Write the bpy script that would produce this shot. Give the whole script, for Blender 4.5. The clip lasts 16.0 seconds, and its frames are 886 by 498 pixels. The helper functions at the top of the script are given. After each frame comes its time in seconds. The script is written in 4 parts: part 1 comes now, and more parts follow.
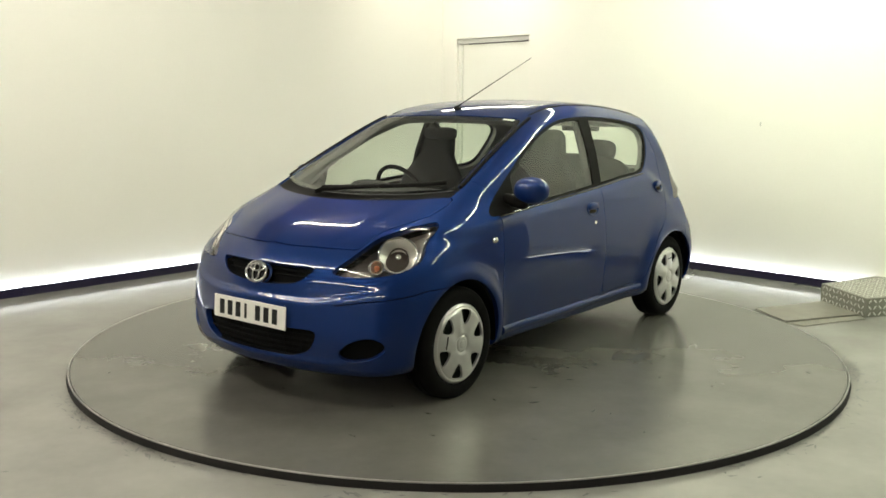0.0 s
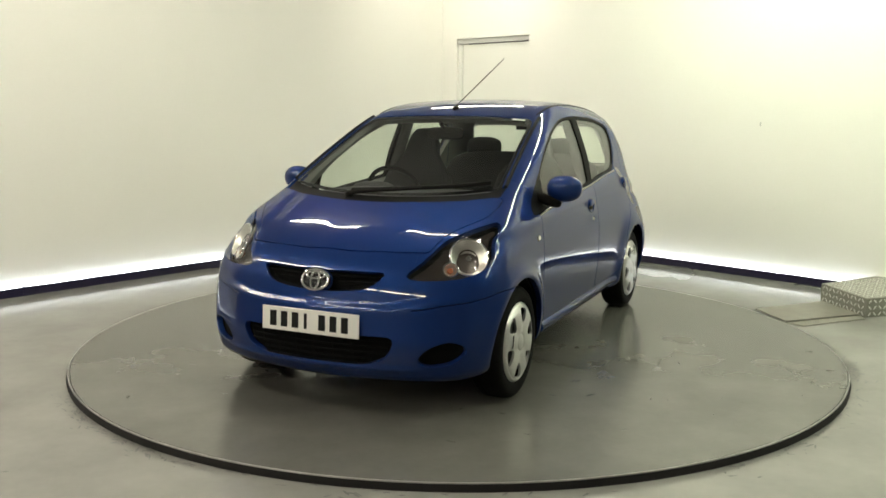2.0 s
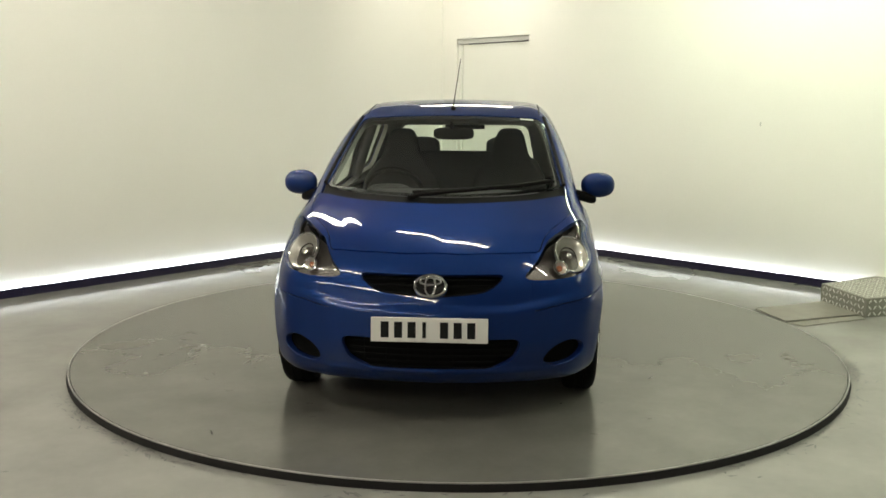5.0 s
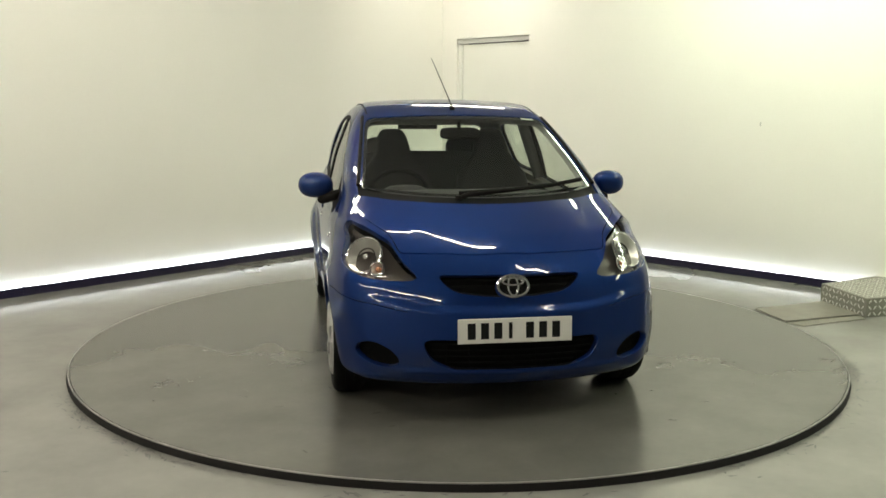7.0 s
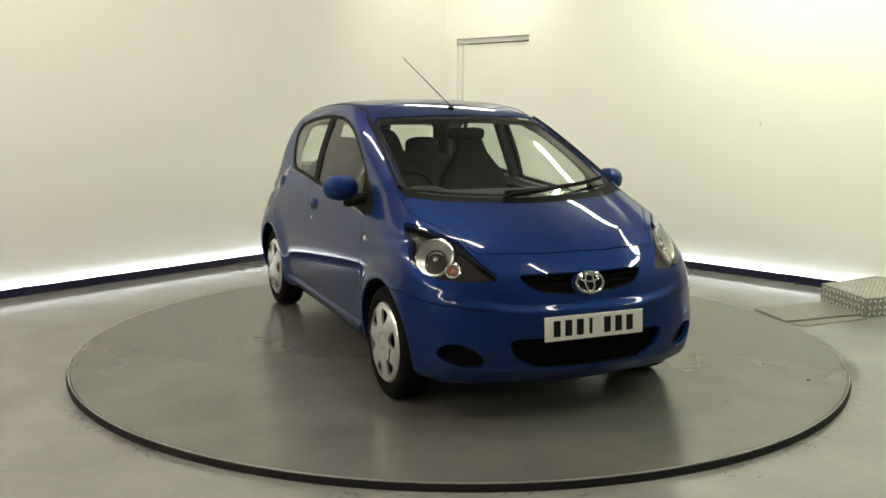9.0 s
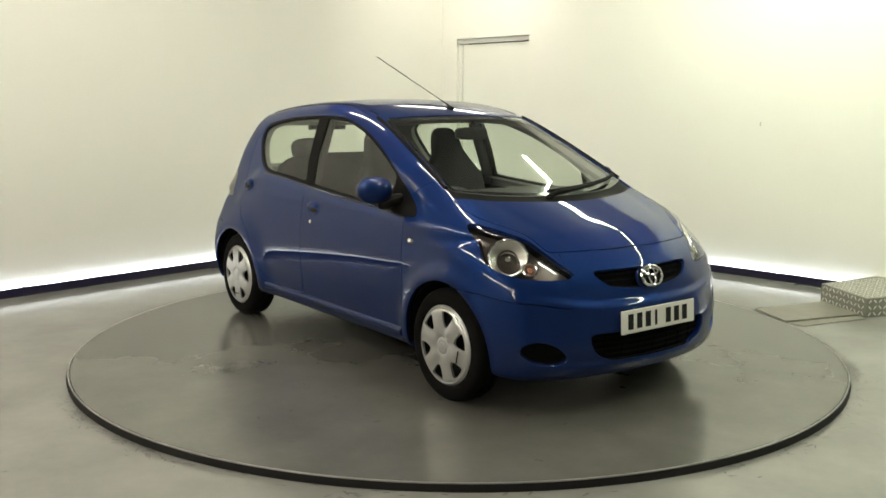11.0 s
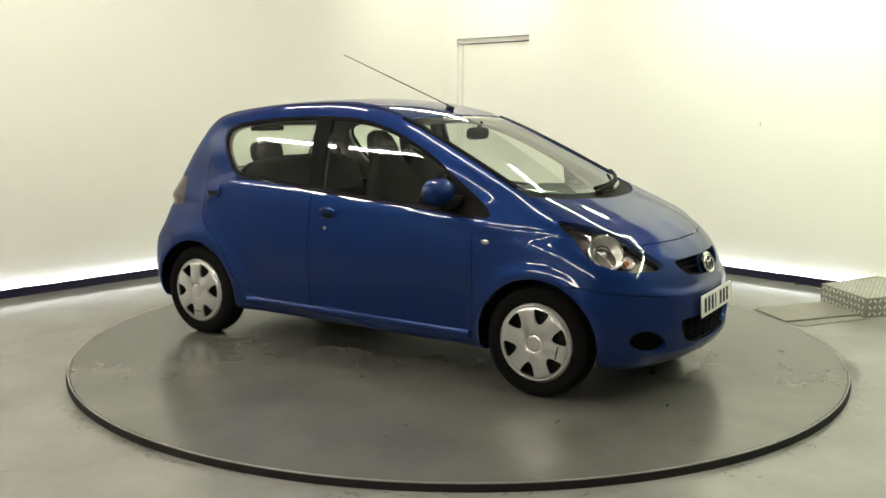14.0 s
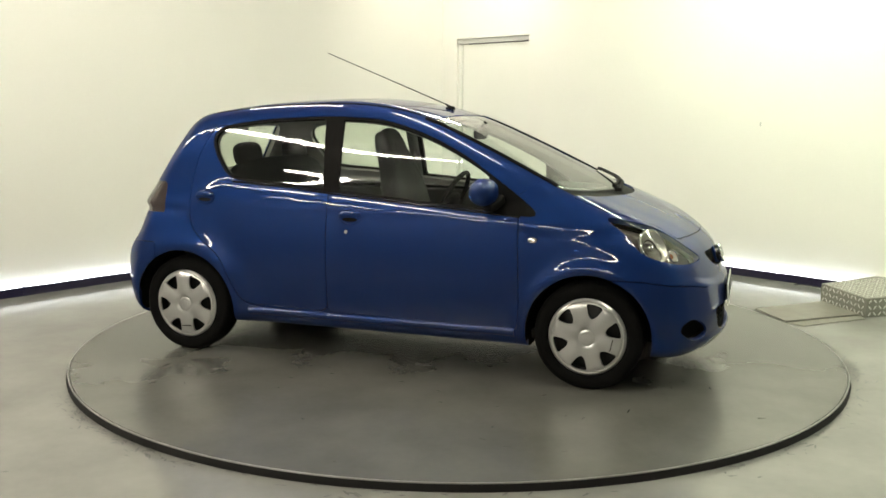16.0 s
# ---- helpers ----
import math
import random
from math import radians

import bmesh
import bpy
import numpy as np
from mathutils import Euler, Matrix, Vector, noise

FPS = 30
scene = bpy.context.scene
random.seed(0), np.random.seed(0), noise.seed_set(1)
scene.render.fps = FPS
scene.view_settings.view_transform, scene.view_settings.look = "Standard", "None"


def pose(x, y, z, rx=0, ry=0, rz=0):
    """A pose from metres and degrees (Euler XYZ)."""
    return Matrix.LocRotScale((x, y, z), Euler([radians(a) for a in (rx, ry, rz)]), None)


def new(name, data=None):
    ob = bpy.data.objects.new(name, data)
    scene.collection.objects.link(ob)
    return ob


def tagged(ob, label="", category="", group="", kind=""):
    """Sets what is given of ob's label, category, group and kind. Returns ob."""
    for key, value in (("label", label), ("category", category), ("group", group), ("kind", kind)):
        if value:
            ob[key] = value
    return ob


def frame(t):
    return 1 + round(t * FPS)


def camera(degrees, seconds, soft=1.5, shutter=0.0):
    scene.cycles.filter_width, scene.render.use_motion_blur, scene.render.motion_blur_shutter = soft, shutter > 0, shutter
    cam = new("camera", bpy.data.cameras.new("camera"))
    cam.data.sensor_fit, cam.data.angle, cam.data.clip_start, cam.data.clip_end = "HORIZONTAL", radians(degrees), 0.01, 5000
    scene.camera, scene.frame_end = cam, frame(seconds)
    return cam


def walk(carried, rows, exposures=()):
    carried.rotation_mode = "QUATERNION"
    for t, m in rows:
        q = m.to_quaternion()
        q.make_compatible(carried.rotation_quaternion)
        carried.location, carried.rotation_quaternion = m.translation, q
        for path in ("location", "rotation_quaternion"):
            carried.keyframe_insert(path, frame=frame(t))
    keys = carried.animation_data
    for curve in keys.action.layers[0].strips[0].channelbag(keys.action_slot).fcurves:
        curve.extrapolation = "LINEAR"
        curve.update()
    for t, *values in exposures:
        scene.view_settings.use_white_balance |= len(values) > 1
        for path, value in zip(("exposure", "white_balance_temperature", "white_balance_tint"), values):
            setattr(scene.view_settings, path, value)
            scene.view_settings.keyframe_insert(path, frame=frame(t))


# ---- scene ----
# Origin: the turntable's axis on its top face; z up. The camera stands still before it.
SPIN0, SPIN = -127.46, 6.8514      # the car's heading at the start, and degrees a second
FLOOR_Z = -0.034
cam = camera(51.81, 16.0, soft=1.6)
EYE = (0.0, -5.523, 1.408)
EYE_POSE = Matrix.Translation(EYE) @ pose(0, 0, 0, 0, 0, 0.892) @ pose(0, 0, 0, 90 - 8.819, 0, 0) @ pose(0, 0, 0, 0, 0, 0.284)
walk(cam, [(0, EYE_POSE), (16, EYE_POSE)], exposures=[(0, 0.22), (2, 0.12), (4, 0.0), (9, 0.0), (12.5, 0.17), (16, 0.26)])

# ---- light ----
world = bpy.data.worlds.new("world")
scene.world = world
world.use_nodes = True
world.node_tree.nodes["Background"].inputs[0].default_value = (0.9, 0.95, 1.0, 1)
world.node_tree.nodes["Background"].inputs[1].default_value = 0.02
TUBE_POWER, STRIP_POWER = 76.0, 25.0


# ---- materials ----
def material(name, color, rough=0.5, metal=0.0, coat=0.0, vary=0.0, scale=6.0, fine=0.0, fine_scale=180.0, bump=0.0, rough_vary=0.0, emit=0.0, spec=0.5, coords="Object"):
    """A principled material with stains at one scale and grain at another."""
    m = bpy.data.materials.new(name)
    m.use_nodes = True
    t = m.node_tree
    b = t.nodes["Principled BSDF"]
    b.inputs["Base Color"].default_value = (*color, 1)
    b.inputs["Roughness"].default_value = rough
    b.inputs["Metallic"].default_value = metal
    b.inputs["Coat Weight"].default_value = coat
    b.inputs["Coat Roughness"].default_value = 0.03
    if emit:
        b.inputs["Emission Color"].default_value = (*color, 1)
        b.inputs["Emission Strength"].default_value = emit
    if vary or fine or bump or rough_vary:
        co = t.nodes.new("ShaderNodeTexCoord")
        big = t.nodes.new("ShaderNodeTexNoise")
        big.inputs["Scale"].default_value, big.inputs["Detail"].default_value = scale, 5
        small = t.nodes.new("ShaderNodeTexNoise")
        small.inputs["Scale"].default_value, small.inputs["Detail"].default_value = fine_scale, 3
        for n in (big, small):
            t.links.new(co.outputs[coords], n.inputs["Vector"])
        mix = t.nodes.new("ShaderNodeMath")
        mix.operation = "MULTIPLY_ADD"
        t.links.new(big.outputs["Fac"], mix.inputs[0])
        mix.inputs[1].default_value = 2 * vary
        mix.inputs[2].default_value = 1 - vary
        add = t.nodes.new("ShaderNodeMath")
        add.operation = "MULTIPLY_ADD"
        t.links.new(small.outputs["Fac"], add.inputs[0])
        add.inputs[1].default_value = 2 * fine
        t.links.new(mix.outputs[0], add.inputs[2])
        tint = t.nodes.new("ShaderNodeVectorMath")
        tint.operation = "SCALE"
        tint.inputs[0].default_value = color
        t.links.new(add.outputs[0], tint.inputs["Scale"])
        t.links.new(tint.outputs[0], b.inputs["Base Color"])
        if rough_vary:
            r = t.nodes.new("ShaderNodeMath")
            r.operation = "MULTIPLY_ADD"
            t.links.new(big.outputs["Fac"], r.inputs[0])
            r.inputs[1].default_value, r.inputs[2].default_value = rough_vary, rough - rough_vary / 2
            t.links.new(r.outputs[0], b.inputs["Roughness"])
        if bump:
            k = t.nodes.new("ShaderNodeBump")
            k.inputs["Strength"].default_value, k.inputs["Distance"].default_value = bump, 0.002
            t.links.new(small.outputs["Fac"], k.inputs["Height"])
            t.links.new(k.outputs[0], b.inputs["Normal"])
    b.inputs["Specular IOR Level"].default_value = spec
    return m


def glow(name, color, strength):
    m = bpy.data.materials.new(name)
    m.use_nodes = True
    t = m.node_tree
    t.nodes.clear()
    e, o = t.nodes.new("ShaderNodeEmission"), t.nodes.new("ShaderNodeOutputMaterial")
    e.inputs[0].default_value, e.inputs[1].default_value = (*color, 1), strength
    t.links.new(e.outputs[0], o.inputs[0])
    return m


def pane(name, tint, ior=1.5, rough=0.0):
    """Thin glass: what passes is tinted, gloss by Fresnel."""
    m = bpy.data.materials.new(name)
    m.use_nodes = True
    t = m.node_tree
    t.nodes.clear()
    o, mix = t.nodes.new("ShaderNodeOutputMaterial"), t.nodes.new("ShaderNodeMixShader")
    f, tr, gl = t.nodes.new("ShaderNodeLayerWeight"), t.nodes.new("ShaderNodeBsdfTransparent"), t.nodes.new("ShaderNodeBsdfGlossy")
    f.inputs["Blend"].default_value = 0.5
    base = ((ior - 1) / (ior + 1)) ** 2 * 1.8
    p5, sch = t.nodes.new("ShaderNodeMath"), t.nodes.new("ShaderNodeMath")
    p5.operation, sch.operation = "POWER", "MULTIPLY_ADD"
    p5.inputs[1].default_value = 5
    sch.inputs[1].default_value, sch.inputs[2].default_value = 1 - base, base
    t.links.new(f.outputs["Facing"], p5.inputs[0])
    t.links.new(p5.outputs[0], sch.inputs[0])
    tr.inputs[0].default_value = (*tint, 1)
    gl.inputs["Roughness"].default_value = rough
    t.links.new(sch.outputs[0], mix.inputs[0])
    t.links.new(tr.outputs[0], mix.inputs[1])
    t.links.new(gl.outputs[0], mix.inputs[2])
    t.links.new(mix.outputs[0], o.inputs[0])
    return m


def car_paint(name, color, deep):
    """Metallic paint: flakes under a clear coat, darker at a glancing view."""
    m = material(name, color, 0.52, 0.64, 0.8, spec=0.1)
    t = m.node_tree
    b = t.nodes["Principled BSDF"]
    b.inputs["Coat Roughness"].default_value = 0.02
    b.inputs["Coat IOR"].default_value = 1.44
    b.inputs["Specular Tint"].default_value = (0.07, 0.13, 0.25, 1)
    co, n = t.nodes.new("ShaderNodeTexCoord"), t.nodes.new("ShaderNodeTexNoise")
    n.inputs["Scale"].default_value, n.inputs["Detail"].default_value = 900, 1
    t.links.new(co.outputs["Object"], n.inputs["Vector"])
    mix = t.nodes.new("ShaderNodeMix")
    mix.data_type = "RGBA"
    t.links.new(n.outputs["Fac"], mix.inputs[0])
    mix.inputs[6].default_value, mix.inputs[7].default_value = (*deep, 1), (*color, 1)
    t.links.new(mix.outputs[2], b.inputs["Base Color"])
    return m


M = dict(
    wall=material("white_wall_paint", (0.80, 0.79, 0.73), 0.55, vary=0.03, scale=0.9, fine=0.015, fine_scale=60, bump=0.05),
    ceiling=material("ceiling_paint", (0.23, 0.225, 0.22), 0.8, vary=0.05, scale=1.2),
    # for unseen walls, kept dull so the car sides reflect less white
    back=material("unseen_dull_wall", (0.20, 0.20, 0.195), 0.7, vary=0.1, scale=0.8),
    door=material("white_door_paint", (0.80, 0.80, 0.735), 0.45, vary=0.03, scale=1.5),
    frame=material("grey_frame_paint", (0.52, 0.52, 0.49), 0.5, vary=0.05, scale=3),
    floor=material("grey_floor_paint", (0.215, 0.211, 0.194), 0.12, vary=0.45, scale=1.3, fine=0.08, fine_scale=17, rough_vary=0.06, bump=0.015),
    disc=material("worn_turntable_paint", (0.108, 0.105, 0.093), 0.21, spec=0.6, vary=0.4, scale=10.7, fine=0.06, fine_scale=133, coords="Generated"),
    edge=material("steel_edge", (0.30, 0.29, 0.27), 0.38, 0.4, vary=0.2, scale=8),
    rubber=material("black_rubber", (0.008, 0.0065, 0.006), 0.85, vary=0.3, scale=9, fine=0.1),
    stain=material("dark_floor_stain", (0.045, 0.042, 0.038), 0.5, vary=0.5, scale=12),
    scuff=material("grey_scuff", (0.070, 0.068, 0.060), 0.26, spec=0.55, vary=0.4, scale=20),
    skirting=material("navy_black_skirting", (0.010, 0.007, 0.030), 0.4, vary=0.2, scale=5),
    strip=glow("white_strip_light", (0.87, 0.93, 1.0), STRIP_POWER),
    tube=glow("fluorescent_tube", (1.0, 0.945, 0.795), TUBE_POWER * 1.02),
    tube_green=glow("greenish_fluorescent_tube", (0.90, 1.0, 0.745), TUBE_POWER * 0.92),
    tube_dim=glow("dim_fluorescent_tube", (1.0, 0.95, 0.80), TUBE_POWER * 0.6),
    batten=material("white_batten", (0.75, 0.75, 0.72), 0.4, vary=0.03),
    chequer=material("aluminium_plate", (0.30, 0.29, 0.25), 0.42, 0.6, vary=0.2, scale=14, rough_vary=0.15),
    ramp=material("dull_ramp_plate", (0.27, 0.255, 0.22), 0.45, 0.5, vary=0.25, scale=9),
    tread=material("worn_bright_aluminium", (0.80, 0.79, 0.74), 0.30, 0.6, vary=0.2, scale=20),
    paint=car_paint("metallic_blue_paint", (0.0100, 0.0345, 0.154), (0.006, 0.0205, 0.094)),
    black=material("black_plastic", (0.006, 0.0055, 0.005), 0.65, vary=0.2, scale=20, fine=0.05, spec=0.08),
    gloss_black=material("gloss_black", (0.008, 0.008, 0.009), 0.12),
    under=material("underbody_black", (0.005, 0.005, 0.005), 0.9, vary=0.3, scale=6, spec=0.1),
    tyre=material("tyre_rubber", (0.005, 0.0048, 0.0046), 0.8, vary=0.25, scale=15, fine=0.05, bump=0.1, spec=0.08),
    cover=material("silver_wheel_cover", (0.57, 0.565, 0.55), 0.28, 0.65, coat=0.3, vary=0.08, scale=12),
    steel=material("dark_steel_wheel", (0.02, 0.02, 0.02), 0.5, 0.5, vary=0.2),
    chrome=material("chrome", (0.85, 0.85, 0.84), 0.08, 1.0),
    reflector=material("lamp_reflector", (0.78, 0.76, 0.72), 0.28, 1.0, vary=0.06, scale=40, fine_scale=90, bump=0.6),
    bezel=material("dark_lamp_bezel", (0.050, 0.041, 0.035), 0.3, 0.35),
    amber=material("amber_bulb", (0.36, 0.13, 0.06), 0.25),
    red=material("smoked_tail_lamp", (0.055, 0.042, 0.04), 0.12, coat=0.6),
    clear=pane("clear_lamp_lens", (0.95, 0.95, 0.93), 1.45),
    glass=pane("green_tinted_glass", (0.91, 0.96, 0.90), 1.52),
    rear_glass=pane("rear_door_glass", (0.84, 0.91, 0.83), 1.52),
    plate=material("white_number_plate", (0.78, 0.77, 0.72), 0.35),
    ink=material("black_ink", (0.008, 0.008, 0.008), 0.5, spec=0.2),
    fabric=material("charcoal_seat_fabric", (0.010, 0.0097, 0.0097), 0.9, vary=0.2, scale=25),
    dash=material("dark_grey_dashboard", (0.011, 0.0105, 0.0105), 0.6, vary=0.1, scale=20, bump=0.1),
    trim=material("grey_interior_trim", (0.19, 0.19, 0.175), 0.7, vary=0.06, scale=8),
    lining=material("dark_cabin_lining", (0.03, 0.03, 0.028), 0.8, vary=0.1, scale=8),
    mirror=material("mirror_glass", (0.9, 0.9, 0.9), 0.02, 1.0),
    dull=material("unpolished_lamp_glass", (0.5, 0.5, 0.5), 0.3, 0.6),
)


# ---- mesh helpers ----
def mesh(name, verts, faces, mat, smooth=False, normals=None):
    me = bpy.data.meshes.new(name)
    me.from_pydata([tuple(map(float, v)) for v in verts], [], [tuple(map(int, f)) for f in faces])
    me.materials.append(mat)
    if smooth:
        me.shade_smooth()
    if normals is not None:
        me.normals_split_custom_set_from_vertices([tuple(map(float, n)) for n in normals])
    me.update()
    return me


def put(ob, parent, label=""):
    if parent is not None:
        ob.parent = parent
    if label:
        ob["label"] = label
    return ob


def part(name, bm, mat, parent=None, label="", smooth=False):
    """One bmesh as one mesh object, under a thing or a part."""
    me = bpy.data.meshes.new(name)
    bm.to_mesh(me)
    bm.free()
    me.materials.append(mat)
    if smooth:
        me.shade_smooth()
        me.set_sharp_from_angle(angle=radians(40))
    return put(new(name, me), parent, label)


def box(size, at=(0, 0, 0), bevel=0.0, m=None, seg=2):
    bm = bmesh.new()
    bmesh.ops.create_cube(bm, size=1, matrix=Matrix.Translation(at) @ (m or Matrix()) @ Matrix.Diagonal((*size, 1)))
    if bevel:
        bmesh.ops.bevel(bm, geom=bm.edges[:], offset=bevel, segments=seg, affect="EDGES", profile=0.5)
    return bm


def joined(*bms):
    out = bmesh.new()
    for b in bms:
        me = bpy.data.meshes.new("tmp")
        b.to_mesh(me)
        b.free()
        out.from_mesh(me)
        bpy.data.meshes.remove(me)
    return out


def tube(points, radius, sides=10, closed=False):
    """A round bar along points; radius is one value or one per point."""
    pts = [Vector(p) for p in points]
    n = len(pts)
    radii = [radius] * n if isinstance(radius, (int, float)) else radius
    bm = bmesh.new()
    rings = []
    for i, p in enumerate(pts):
        a = pts[(i - 1) % n] if closed or i else pts[0]
        b = pts[(i + 1) % n] if closed or i < n - 1 else pts[-1]
        d = (b - a).normalized()
        u = d.cross(Vector((0.31, 0.17, 0.93))).normalized()
        v = d.cross(u)
        rings.append([bm.verts.new(p + (u * math.cos(k * math.tau / sides) + v * math.sin(k * math.tau / sides)) * radii[i]) for k in range(sides)])
    for i in range(n if closed else n - 1):
        r, s = rings[i], rings[(i + 1) % n]
        for k in range(sides):
            bm.faces.new((r[k], r[(k + 1) % sides], s[(k + 1) % sides], s[k]))
    if not closed:
        bm.faces.new(rings[0])
        bm.faces.new(rings[-1])
    bmesh.ops.recalc_face_normals(bm, faces=bm.faces[:])
    return bm


def lathe(profile, sides=48, m=None):
    """Turn (radius, height) pairs round z."""
    bm = bmesh.new()
    rings = [[bm.verts.new((r * math.cos(k * math.tau / sides), r * math.sin(k * math.tau / sides), h)) for k in range(sides)] for r, h in profile]
    for a, b in zip(rings, rings[1:]):
        for k in range(sides):
            bm.faces.new((a[k], a[(k + 1) % sides], b[(k + 1) % sides], b[k]))
    bmesh.ops.remove_doubles(bm, verts=bm.verts[:], dist=1e-6)
    bmesh.ops.recalc_face_normals(bm, faces=bm.faces[:])
    if m:
        bm.transform(m)
    return bm


def pillow(size, at=(0, 0, 0), power=4.0, m=None, n=20, bend=None):
    """A rounded, cushion-like block; bend moves its points."""
    bm = bmesh.new()
    bmesh.ops.create_uvsphere(bm, u_segments=2 * n, v_segments=n, radius=1)
    for v in bm.verts:
        c = v.co
        r = sum(abs(a) ** power for a in c) ** (-1 / power)
        v.co = Vector((c.x * r * size[0] / 2, c.y * r * size[1] / 2, c.z * r * size[2] / 2))
        if bend:
            v.co = Vector(bend(*v.co))
    bm.transform(Matrix.Translation(at) @ (m or Matrix()))
    return bm


def rim(points, r):
    """A thin round bead along a closed ring of points."""
    return tube(points, [r] * len(points), 8)


def thing(name, label, category, group="", at=None):
    ob = new(name)
    if at is not None:
        ob.matrix_basis = at
    return tagged(ob, label, category, group)


# ---- the place ----
CORNER = Vector((-0.18, 5.04))
LEFT, RIGHT = Vector((-0.651, -0.759)), Vector((0.721, -0.693))
ROOM, CEIL, BOOTH, EAST_END = 11.0, 3.08, 7.1, 6.35


def along(origin, way, a, depth, z):
    """A place at a metres along a wall, depth metres out of it to the room."""
    inward = Vector((-way.y, way.x)) if (Vector((0, -2)) - origin).dot(Vector((-way.y, way.x))) > 0 else Vector((way.y, -way.x))
    p = origin + way * a + inward * depth
    return Vector((p.x, p.y, z))


def wall_box(origin, way, a0, a1, d0, d1, z0, z1):
    bm = bmesh.new()
    vs = [bm.verts.new(along(origin, way, a, d, z)) for z in (z0, z1) for a, d in ((a0, d0), (a1, d0), (a1, d1), (a0, d1))]
    for f in ((0, 1, 2, 3), (4, 5, 6, 7), (0, 1, 5, 4), (1, 2, 6, 5), (2, 3, 7, 6), (3, 0, 4, 7)):
        bm.faces.new([vs[i] for i in f])
    bmesh.ops.recalc_face_normals(bm, faces=bm.faces[:])
    return bm


def structure(name, bm, mat, label, category, parent=None):
    return tagged(part(name, bm, mat, parent), label, category, kind="structure")


def build_place():
    low = FLOOR_Z
    # ground with a round pit that the turntable fills
    bm = bmesh.new()
    ring = [bm.verts.new((2.249 * math.cos(k * math.tau / 128), 2.249 * math.sin(k * math.tau / 128), low)) for k in range(128)]
    far = [bm.verts.new((30 * math.cos(k * math.tau / 128), 30 * math.sin(k * math.tau / 128), low)) for k in range(128)]
    pit = [bm.verts.new((2.249 * math.cos(k * math.tau / 128), 2.249 * math.sin(k * math.tau / 128), low - 0.12)) for k in range(128)]
    for k in range(128):
        j = (k + 1) % 128
        bm.faces.new((ring[k], far[k], far[j], ring[j]))
        bm.faces.new((pit[k], ring[k], ring[j], pit[j]))
    bm.faces.new(pit)
    bmesh.ops.recalc_face_normals(bm, faces=bm.faces[:])
    structure("floor", bm, M["floor"], "grey painted concrete studio floor with dark scuffs", "floor")

    door_a, door_b, door_h = 0.225, 1.262, 2.160
    structure("wall_west", wall_box(CORNER, LEFT, -0.12, BOOTH, -0.1, 0, low, CEIL), M["wall"], "plain white painted studio wall", "wall")
    bm = joined(wall_box(CORNER, RIGHT, -0.1, door_a, -0.2, 0, low, CEIL), wall_box(CORNER, RIGHT, door_b, EAST_END, -0.2, 0, low, CEIL),
                wall_box(CORNER, RIGHT, door_a, door_b, -0.2, 0, door_h, CEIL))
    structure("wall_east", bm, M["wall"], "plain white painted studio wall with a door recess", "wall")
    # unseen walls past the white ones, added dull to darken the car's reflections
    structure("wall_unseen_west", wall_box(CORNER, LEFT, BOOTH, ROOM, -0.1, 0, low, CEIL), M["back"], "unseen dull grey wall added to darken reflections in the car", "wall")
    structure("wall_unseen_east", wall_box(CORNER, RIGHT, EAST_END, ROOM, -0.2, 0, low, CEIL), M["back"], "unseen dull grey wall added to darken reflections in the car", "wall")
    far_l = CORNER + LEFT * ROOM
    far_r = CORNER + RIGHT * ROOM
    # unseen walls, assumed in the same dull grey to close the room
    structure("wall_south_west", wall_box(far_l, RIGHT, 0, ROOM, -0.1, 0, low, CEIL), M["back"], "unseen dull grey wall assumed behind the camera", "wall")
    structure("wall_south_east", wall_box(far_r, LEFT, 0, ROOM, -0.1, 0, low, CEIL), M["back"], "unseen dull grey wall assumed behind the camera", "wall")
    bm = bmesh.new()
    mid = (CORNER + far_l + RIGHT * ROOM) / 2
    bmesh.ops.create_cube(bm, size=1, matrix=Matrix.Translation((mid.x, mid.y, CEIL + 0.05)) @ Matrix.Diagonal((19, 19, 0.1, 1)))
    structure("ceiling", bm, M["ceiling"], "dim grey studio ceiling", "ceiling")

    # the recessed door
    d = structure("door_1", wall_box(CORNER, RIGHT, door_a + 0.052, door_b, -0.10, -0.055, low, door_h - 0.062), M["door"], "plain white flush door in a recess", "door")
    part("head_frame", wall_box(CORNER, RIGHT, door_a + 0.004, door_b - 0.004, -0.09, -0.020, door_h - 0.052, door_h - 0.008), M["frame"], d, "grey painted head of the frame")
    part("side_frame", wall_box(CORNER, RIGHT, door_a + 0.003, door_a + 0.046, -0.09, -0.030, low, door_h - 0.06), M["door"], d, "white painted side of the frame")

    # a small chip in the paint
    tagged(part("wall_mark", wall_box(CORNER, RIGHT, 3.828, 3.840, 0.0006, 0.0012, 1.263, 1.299), M["frame"]), "small dark chip in the white wall paint", "wall mark", kind="structure")

    # skirting with a light strip behind its top edge
    for name, way, a1 in (("west", LEFT, BOOTH), ("east", RIGHT, EAST_END)):
        bm = wall_box(CORNER, way, 0.10, a1, 0.055, 0.075, low, low + 0.066)
        s = structure("baseboard_" + name, bm, M["skirting"], "low navy black skirting with a hidden light strip", "skirting")
        part("light_strip", wall_box(CORNER, way, 0.10, a1, 0.006, 0.026, low + 0.050, low + 0.057), M["strip"], s, "glowing white light strip")
        if name == "west":
            part("joint_cover", wall_box(CORNER, way, 4.885, 4.905, 0.050, 0.082, low, low + 0.075), M["skirting"], s)


